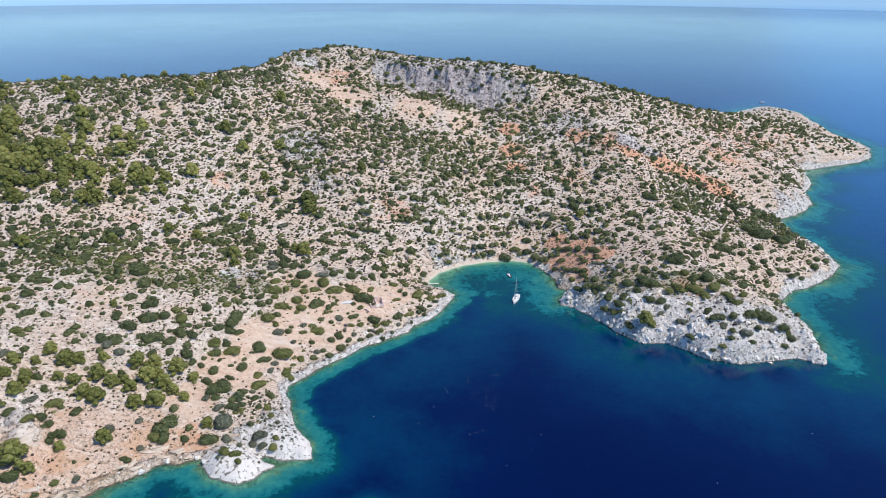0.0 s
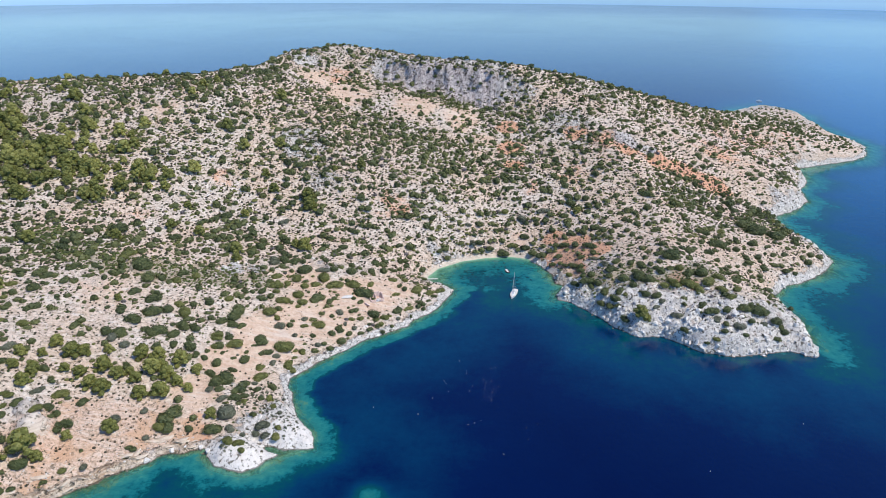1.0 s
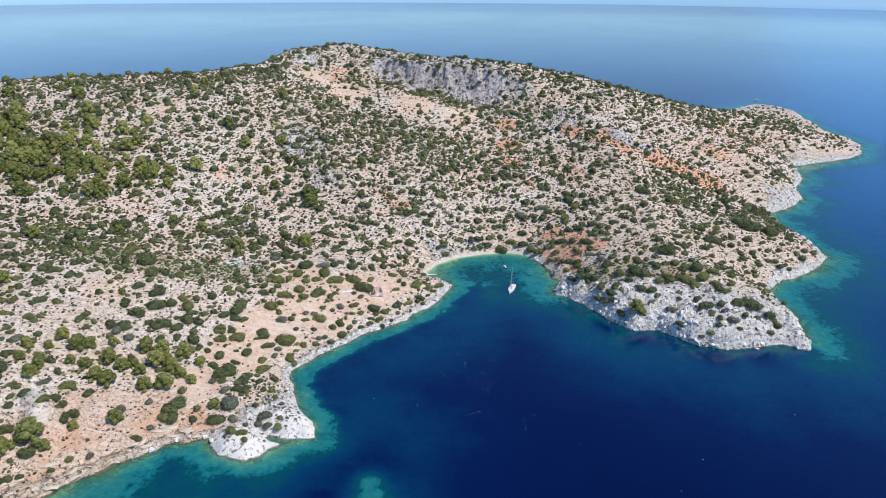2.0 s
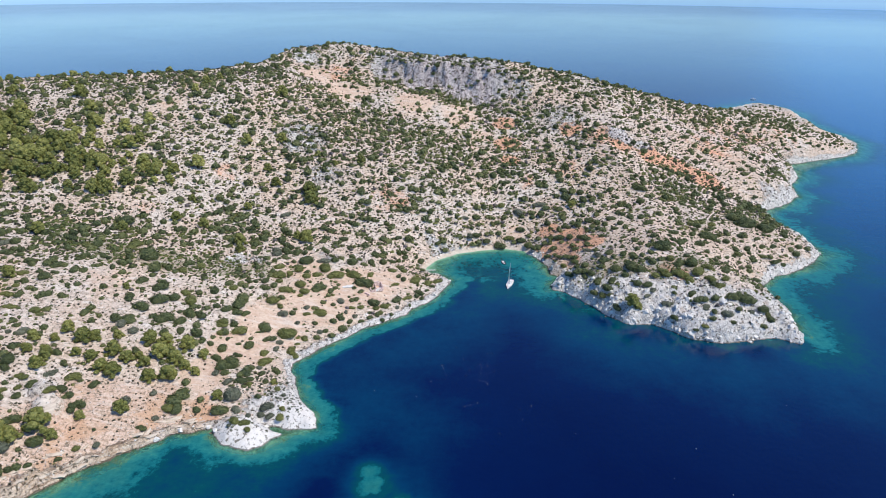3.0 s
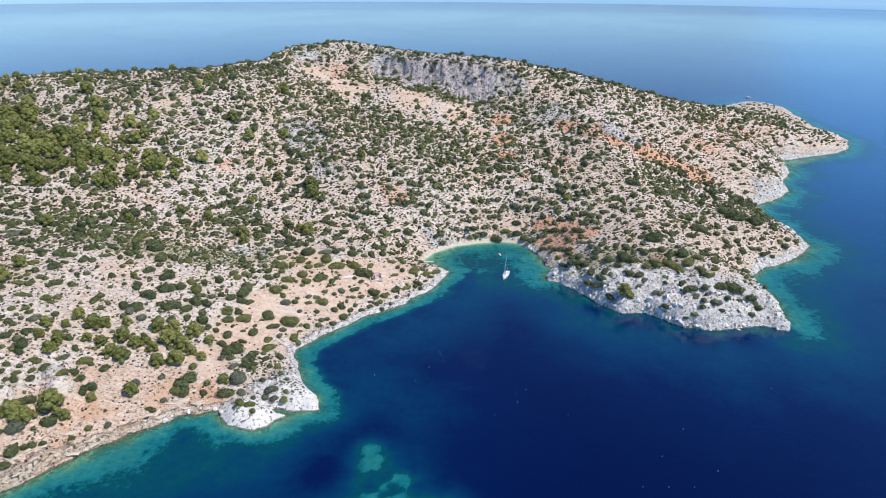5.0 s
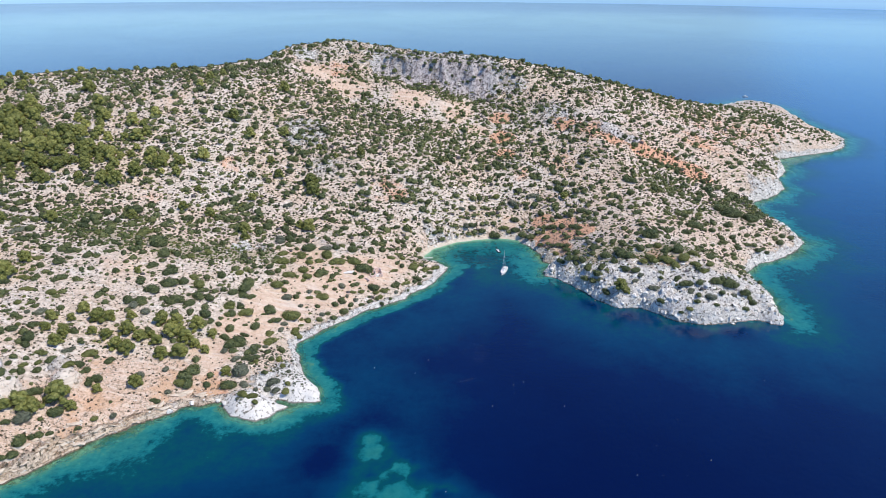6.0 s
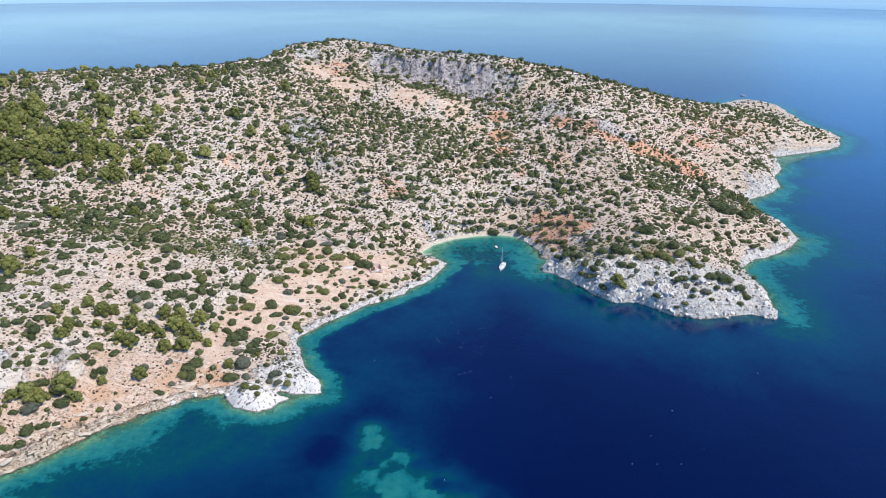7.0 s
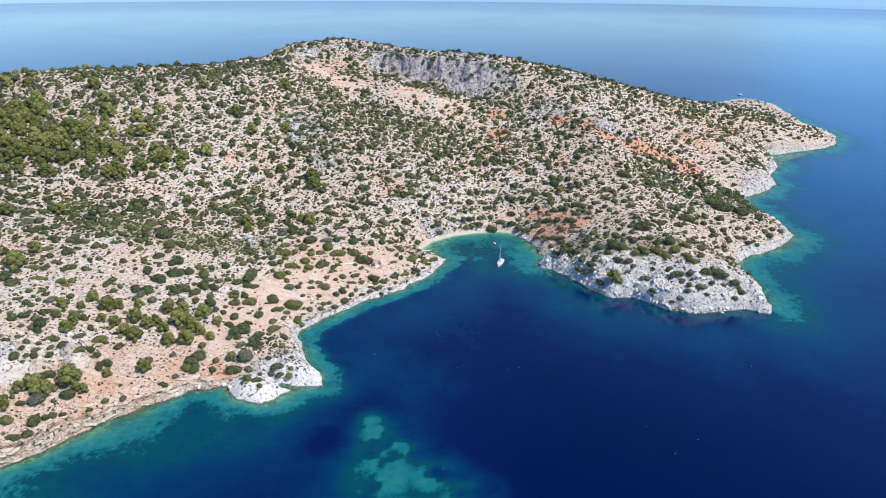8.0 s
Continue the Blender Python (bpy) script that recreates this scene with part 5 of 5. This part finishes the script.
rubble = scatter_stones(3.6, 1.0, 3.8, 225, 560, 470, 900, 1.6)
kinds = RNG.integers(0, 6, len(rubble["x"]))
co, tri, tn = placed(SMALL_STONES, kinds, rubble["x"], rubble["y"], rubble["z"] - 0.55 * rubble["r"], rubble["r"], rubble["h"], RNG.uniform(0, 6.28, len(kinds)), rubble["tone"])
me = raw_mesh("shore_rubble", co, tri, {"tone": tn})
me.materials.append(LIMESTONE)
tagged(new("shore_rubble", me), "pale limestone blocks along the far coves", "rubble", kind="stuff")

boulders = scatter_stones(5.0, 0.9, 2.6, -180, 230, 190, 430, 2.2)
BOULDER_MESHES = [raw_mesh("boulder", c, t) for c, t in BIG_STONES]
for me in BOULDER_MESHES:
    me.materials.append(LIMESTONE)
some = RNG.permutation(len(boulders["x"]))[:240]
for x, y, z, r in zip(*(boulders[k][some] for k in ("x", "y", "z", "r"))):
    ob = new("boulder", BOULDER_MESHES[RNG.integers(0, 6)])
    ob.matrix_basis = Matrix.LocRotScale((x, y, max(z, -0.3) - 0.15 * r), Euler(RNG.uniform(-0.4, 0.4, 2).tolist() + [RNG.uniform(0, 6.28)]), (r, r, r))
    tagged(ob, "pale weathered limestone boulder near the waterline", "boulder", "boulders of the shore")


# tilted slabs of the low sea cliff below the scree
SLAB = stone_material("tan_bedded_sandstone", (0.30, 0.21, 0.14), (0.62, 0.49, 0.37), (0.76, 0.67, 0.56), 1.1, wet=True)
SLAB_MESHES = [raw_mesh("shore_rock", c * np.array((1.0, 0.75, 0.42)), t) for c, t in (stone_shape(RNG, 16) for _ in range(6))]
for me in SLAB_MESHES:
    me.materials.append(SLAB)
ledge = np.array(WEST_SHORE[3:], float)
step = np.r_[0, np.cumsum(np.hypot(*np.diff(ledge, axis=0).T))]
for k in range(120):
    f = RNG.uniform(60, step[-1])
    x, y = np.interp(f, step, ledge[:, 0]), np.interp(f, step, ledge[:, 1])
    inward = RNG.uniform(-1.5, 9.0) if k % 3 else RNG.uniform(-4.5, 0.5)
    x, y, r = x - 0.72 * inward, y + 0.70 * inward, RNG.uniform(0.8, 3.2) * (1.0 if inward > 0 else 0.6)
    z = at_ground(x, y)
    ob = new("shore_rock", SLAB_MESHES[RNG.integers(0, 6)])
    ob.matrix_basis = Matrix.LocRotScale((x, y, max(z, -0.5) - 0.05 * r), Euler((RNG.uniform(-0.25, 0.25), RNG.uniform(-0.2, 0.3), 0.75 + RNG.uniform(-0.5, 0.5))), (r * 1.3, r, r))
    tagged(ob, "tilted tan sandstone rock at the waterline", "rock", "rocks of the low sea cliff")


# ---- boats, floats, the ruin ----
def part(name, bm, material, parent, label=""):
    """One mesh object from a bmesh, under a thing or a part."""
    me = bpy.data.meshes.new(name)
    bm.normal_update()
    bm.to_mesh(me)
    bm.free()
    me.materials.append(material)
    ob = new(name, me)
    ob.parent = parent
    return tagged(ob, label)


def box(sx, sy, sz, at=(0, 0, 0), bevel=0.02, turn=0.0, bm=None):
    bm = bm or bmesh.new()
    r = bmesh.ops.create_cube(bm, size=1.0, matrix=Matrix.LocRotScale(at, Euler((0, 0, turn)), (sx, sy, sz)))
    if bevel:
        edges = list({e for v in r["verts"] for e in v.link_edges})
        bmesh.ops.bevel(bm, geom=edges, offset=bevel, segments=1, affect="EDGES")
    return bm


def rod(a, b, ra, rb=None, n=8, bm=None):
    bm = bm or bmesh.new()
    a, b = Vector(a), Vector(b)
    turn = (b - a).to_track_quat("Z", "Y").to_matrix().to_4x4()
    bmesh.ops.create_cone(bm, segments=n, radius1=ra, radius2=ra if rb is None else rb, depth=(b - a).length, cap_ends=True, matrix=Matrix.Translation((a + b) / 2) @ turn)
    return bm


def loft(sections):
    """A skin through rows of points."""
    bm = bmesh.new()
    rows = [[bm.verts.new(p) for p in s] for s in sections]
    for r, s in zip(rows, rows[1:]):
        for k in range(len(r) - 1):
            bm.faces.new((r[k], r[k + 1], s[k + 1], s[k]))
    bmesh.ops.remove_doubles(bm, verts=bm.verts[:], dist=0.003)
    return bm


def hull_lines(length, beam, free, draft, stern=0.72, sheer=0.25, inset=0.0, n=15):
    """Cross-sections of a boat that points along +y, waterline at z = 0."""
    out = []
    for i in range(n):
        t = i / (n - 1)
        half = beam / 2 * (stern + (1 - stern) * math.sin(min(t / 0.5, 1) * math.pi / 2) if t < 0.5 else math.cos((t - 0.5) / 0.5 * math.pi / 2) ** 0.75)
        half = max(half - inset, 0.01)
        y, top = -length / 2 + length * t, free + sheer * (abs(t - 0.4) / 0.6) ** 2
        flare = 0.80 + 0.18 * (1 - t)
        row = [(-half, y, top), (-half * 0.98, y, top * 0.55), (-half * flare, y, 0.02), (-half * 0.5, y, -draft * 0.7), (0, y, -draft * (1 - 0.8 * t ** 3)),
               (half * 0.5, y, -draft * 0.7), (half * flare, y, 0.02), (half * 0.98, y, top * 0.55), (half, y, top)]
        out.append(row)
    return out


GEL = plain("white_gelcoat", (0.80, 0.80, 0.78), 0.25, vary=0.03)
TEAK = plain("bleached_teak_deck", (0.74, 0.71, 0.66), 0.7, vary=0.1, scale=6)
ALLOY = plain("anodised_mast_alloy", (0.70, 0.71, 0.72), 0.35, 0.6, vary=0.04)
CANVAS = plain("pale_sail_canvas", (0.66, 0.66, 0.62), 0.85, vary=0.06)
SMOKED = plain("smoked_window", (0.03, 0.04, 0.05), 0.1, vary=0.05)
STRIPE = plain("dark_blue_stripe", (0.03, 0.05, 0.12), 0.35, vary=0.05)
RUBBER = plain("black_rubber_tube", (0.035, 0.038, 0.045), 0.6, vary=0.15)
STEEL = plain("stainless_steel", (0.62, 0.63, 0.65), 0.2, 1.0, vary=0.04)
PINKSTONE = stone_material("pink_rubble_masonry", (0.52, 0.35, 0.29), (0.79, 0.59, 0.51), (0.87, 0.73, 0.66), 1.4)
LIME = plain("old_lime_plaster", (0.74, 0.70, 0.64), 0.9, vary=0.1, scale=1.5)
FOAM = plain("white_float_plastic", (0.82, 0.82, 0.80), 0.4, vary=0.04)


def deck_of(lines, drop=0.05):
    rows = [[(r[0][0] * k, r[0][1], r[0][2] - drop + 0.06 * (1 - k * k)) for k in (1, 0.5, 0, -0.5, -1)] for r in lines]
    return loft([list(reversed(r)) for r in rows])


def yacht(m):
    y = new("sailing_yacht")
    y.matrix_basis = m
    lines = hull_lines(13.2, 4.1, 1.15, 0.7)
    hull = part("hull", loft(lines), GEL, y, "glossy white hull")
    t = loft([[p for p in reversed(lines[0])], [(p[0] * 0.96, p[1] + 0.001, p[2]) for p in reversed(lines[0])]])
    vs = [t.verts.new((p[0], p[1] + 0.002, p[2])) for p in lines[0]]
    t.faces.new(vs)
    part("transom", t, GEL, hull)
    band = loft([[(s * (abs(r[1][0]) + 0.012), r[1][1], r[1][2] + dz) for dz in (0.0, 0.12)] for s in (1,) for r in lines[:-1]])
    part("stripe", band, STRIPE, hull, "thin dark blue stripe")
    part("deck", deck_of(lines), TEAK, y, "bleached teak deck")
    cab = loft([[(-w, yy, 1.1), (-w * 0.86, yy, 1.1 + h), (0, yy, 1.16 + h), (w * 0.86, yy, 1.1 + h), (w, yy, 1.1)] for yy, w, h in ((-1.6, 0.01, 0.02), (-1.58, 1.18, 0.5), (0.4, 1.15, 0.48), (2.4, 0.85, 0.34), (3.6, 0.45, 0.06), (3.65, 0.01, 0.0))])
    cabin = part("cabin", cab, GEL, y)
    for s in (-1, 1):
        part("window", box(0.04, 2.2, 0.2, (s * 1.10, -0.3, 1.38), 0.01), SMOKED, cabin, "smoked cabin window")
    for hy in (1.2, 4.4):
        part("hatch", box(0.6, 0.6, 0.06, (0, hy, 1.62 if hy < 2 else 1.24), 0.02), SMOKED, y)
    well = box(2.2, 2.9, 0.1, (0, -3.3, 1.16), 0.02)
    part("cockpit_floor", well, TEAK, y)
    for s in (-1, 1):
        part("bench", box(0.5, 2.7, 0.4, (s * 1.0, -3.3, 1.36), 0.04), GEL, y)
    part("dodger", loft([[(-1.2, yy, 1.5), (-1.1, yy, 1.5 + h), (0, yy, 1.62 + h), (1.1, yy, 1.5 + h), (1.2, yy, 1.5)] for yy, h in ((-2.2, 0.85), (-1.5, 0.8), (-0.9, 0.2))]), CANVAS, y, "grey canvas spray hood")
    for s in (-1, 1):
        wheel = bmesh.new()
        bmesh.ops.create_cone(wheel, segments=16, radius1=0.42, radius2=0.42, depth=0.05, matrix=Matrix.Translation((s * 0.7, -4.6, 1.85)) @ Matrix.Rotation(math.pi / 2, 4, "X"))
        part("steering_wheel", wheel, STEEL, y)
    mast = part("mast", rod((0, 1.0, 1.4), (0, 0.75, 16.6), 0.13, 0.08, 10), ALLOY, y, "tall pale alloy mast")
    for h, w in ((6.4, 1.5), (11.0, 1.1)):
        part("spreader", rod((-w, 0.7, h), (w, 0.7, h), 0.04, n=6), ALLOY, mast)
    boom = part("boom", rod((0, 0.9, 2.6), (0, -4.1, 2.75), 0.09, n=8), ALLOY, y)
    part("furled_mainsail", rod((0, 0.7, 2.78), (0, -3.9, 2.9), 0.2, 0.11, 10), CANVAS, boom, "pale mainsail flaked on the boom")
    part("furled_genoa", rod((0, 6.35, 1.7), (0, 1.0, 14.8), 0.09, 0.06, 8), CANVAS, y, "pale rolled foresail")
    part("backstay", rod((0, -6.3, 1.3), (0, 0.76, 16.5), 0.025, n=5), STEEL, y)
    for s in (-1, 1):
        part("shroud", rod((s * 1.95, 0.6, 1.2), (s * 1.1, 0.72, 11.0), 0.02, n=5), STEEL, y)
        for py in (-5.6, -3.4, -1.2, 1.0, 3.2, 5.0):
            w = 2.0 if py < 1.5 else 2.0 * math.cos((py + 6.6) / 13.2 * math.pi - math.pi / 2) ** 0.75
            part("stanchion", rod((s * w * 0.95, py, 1.15), (s * w * 0.95, py, 1.78), 0.02, n=5), STEEL, y)
    part("pulpit", rod((-0.5, 6.1, 1.95), (0.5, 6.1, 1.95), 0.025, n=6), STEEL, y)
    part("rudder", box(0.07, 0.6, 1.3, (0, -6.0, -0.9), 0.02), GEL, y)
    part("keel", box(0.25, 2.0, 1.6, (0, 0.3, -1.3), 0.05), RUBBER, y)
    part("anchor_chain", rod((0, 6.6, 1.2), (0, 9.5, -1.6), 0.03, n=5), STEEL, y)
    return tagged(y, "white sailing yacht with bare mast lying at anchor", "sailing yacht")


def dinghy(m):
    d = new("inflatable_dinghy")
    d.matrix_basis = m
    path = [(-0.75, -2.1, 0.2), (-0.8, 0.6, 0.22), (-0.55, 1.6, 0.3), (0, 2.15, 0.38), (0.55, 1.6, 0.3), (0.8, 0.6, 0.22), (0.75, -2.1, 0.2)]
    for a, b in zip(path, path[1:]):
        part("tube", rod(a, b, 0.27, n=10), RUBBER, d, "black inflated tube")
    part("floor", box(1.3, 3.6, 0.08, (0, -0.2, 0.12), 0.02), GEL, d, "white moulded floor")
    part("transom", box(1.4, 0.08, 0.55, (0, -2.0, 0.3), 0.02), GEL, d)
    part("console", box(0.6, 0.6, 0.75, (0, -0.4, 0.5), 0.06), GEL, d)
    motor = part("outboard_motor", box(0.36, 0.45, 0.55, (0, -2.3, 0.75), 0.08), RUBBER, d)
    part("shaft", rod((0, -2.3, 0.5), (0, -2.35, -0.5), 0.07, n=8), STEEL, motor)
    return tagged(d, "dark inflatable dinghy with outboard, afloat near the beach", "dinghy")


def motorboat(m):
    b = new("motorboat")
    b.matrix_basis = m
    lines = hull_lines(9.0, 3.0, 1.1, 0.5, 0.9, 0.4)
    part("hull", loft(lines), GEL, b)
    part("deck", deck_of(lines), GEL, b)
    cabin = part("cabin", box(2.1, 3.0, 1.3, (0, 0.4, 1.75), 0.15), GEL, b)
    part("windscreen", box(1.8, 0.05, 0.5, (0, 1.92, 1.95), 0.02), SMOKED, cabin)
    part("mast", rod((0, -0.4, 2.3), (0, -0.4, 3.6), 0.05, n=6), ALLOY, b)
    return tagged(b, "small white motorboat out at sea", "motorboat")


yacht(pose(48.8, 411, 0, 0, 0, 162))
dinghy(pose(48, 449, 0, 0, 0, 194) @ Matrix.Scale(1.35, 4))
motorboat(pose(529, 1160, 0, 0, 0, 80))

# net floats drifting in the bay
FLOATS = [(10.6, 326.0), (14.5, 316.4), (14.1, 312.8), (2.2, 305.8), (3.2, 303.1), (4.5, 295.8), (-3.5, 289.9), (17.1, 301.1), (27.7, 318.6), (30.1, 319.4), (23.0, 307.3), (23.8, 303.8), (26.9, 305.9),
          (22.9, 297.8), (26.7, 295.2), (30.3, 300.5), (22.2, 291.3), (24.8, 290.6), (25.9, 288.1), (27.5, 297.8), (15.3, 296.4)]
FLOATS += [(-32.4, 281.7), (-10.5, 276.3), (13.5, 268.1), (19.8, 271.1), (16.6, 269.3), (40.8, 265.4), (40.8, 257.0), (46.5, 268.2), (28.8, 246.4), (64.4, 246.5), (116.8, 235.5), (100.8, 215.7), (86.9, 195.9),
           (97.8, 195.9), (108.4, 195.9), (122.0, 205.9), (5.1, 185.7), (173.6, 269.7)]


def float_buoy(x, y):
    f = new("float_buoy")
    f.matrix_basis = pose(x, y, 0.02, RNG.uniform(-15, 15), RNG.uniform(-15, 15), RNG.uniform(0, 360))
    bm = bmesh.new()
    bmesh.ops.create_uvsphere(bm, u_segments=10, v_segments=7, radius=0.17, matrix=Matrix.Diagonal((1, 1, 0.8, 1)))
    part("body", bm, FOAM, f)
    part("collar", rod((0, 0, 0.13), (0, 0, 0.25), 0.09, 0.07, 8), FOAM, f)
    return tagged(f, "small white float on the calm water", "float", "floats in the bay")


for x, y in FLOATS:
    float_buoy(x, y)


# the roofless ruin on the terrace: rough walls of single stones
STONE_BOX = box(1, 1, 1, bevel=0.12)
STONE_ME = bpy.data.meshes.new("stone")
STONE_BOX.to_mesh(STONE_ME)
STONE_BOX.free()
STONE_ME.materials.append(PINKSTONE)


def rubble_wall(parent, a, b, heights, thick=0.7):
    """Courses of separate stones from a to b; heights gives the broken top."""
    a, b = Vector(a), Vector(b)
    run, turn = (b - a).length, math.atan2(b.y - a.y, b.x - a.x)
    n = max(1, round(run / 1.1))
    for i in range(n):
        top = heights[min(int(i / n * len(heights)), len(heights) - 1)]
        for c in range(max(1, round(top / 0.55))):
            p = a.lerp(b, (i + 0.5 + (0.3 if c % 2 else 0)) / (n + 0.3))
            ob = new("stone", STONE_ME)
            ob.parent = parent
            ob.matrix_basis = Matrix.LocRotScale((p.x, p.y, -0.25 + 0.55 * c + 0.27), Euler((0, 0, turn + RNG.uniform(-0.08, 0.08))), (run / n * 0.97, thick * RNG.uniform(0.9, 1.1), 0.56))


ruin = new("ruined_house")
ruin.matrix_basis = pose(HOUSE[0], HOUSE[1], at_ground(*HOUSE) - 0.2, 0, 0, 22)
for a, b, hs in (((-4, 3), (4, 3), (2.4, 3.0, 3.8, 3.6, 3.0)), ((4, 3), (4, -3), (3.4, 2.4, 1.6, 2.2)), ((-4, 3), (-4, -3), (2.6, 1.8, 2.2, 1.2)), ((-4, -3), (-1, -3), (1.2, 1.9)), ((1.4, -3), (4, -3), (1.2, 2.0)), ((0, 3), (0, -0.5), (2.4, 1.4))):
    rubble_wall(ruin, (*a, 0), (*b, 0), [1.15 * h for h in hs])
part("floor_slab", box(8.4, 6.4, 0.3, (0, 0, 0.1), 0.03), LIME, ruin, "pale earth and plaster floor")
part("lintel", box(2.6, 0.75, 0.35, (0.2, -3.0, 2.3), 0.05), PINKSTONE, ruin)
tagged(ruin, "roofless ruin with broken walls of pink stone", "ruined house")

yard = new("yard_wall")
yard.matrix_basis = pose(-45.2, 376.2, at_ground(-45.2, 376.2), 0, 0, -30)
rubble_wall(yard, (-2.4, 0, 0), (2.4, 0, 0), (1.2, 1.7, 1.6, 1.1), 1.1)
tagged(yard, "low broken wall of red-pink stone on bare earth", "wall")

slab = new("threshing_floor")
slab.matrix_basis = pose(-57.5, 381, at_ground(-57.5, 381) + 0.15, 0, 0, 8)
part("paving", box(7.0, 3.2, 0.4, bevel=0.06), LIME, slab)
part("kerb", box(7.2, 0.35, 0.6, (0, 1.6, 0.1), 0.06), LIME, slab)
tagged(slab, "pale plastered stone platform on the terrace", "stone platform")

jetty = new("landing_stage")
jetty.matrix_basis = pose(-5.5, 435, 0.35, 0, 0, 4)
part("top", box(7.0, 1.1, 0.3, bevel=0.05), LIME, jetty)
for k in (-2.5, 0.5, 3.0):
    part("pile", rod((k, 0, -1.2), (k, 0, 0), 0.18, n=8), BARK, jetty)
tagged(jetty, "short pale landing stage at the end of the beach", "landing stage")
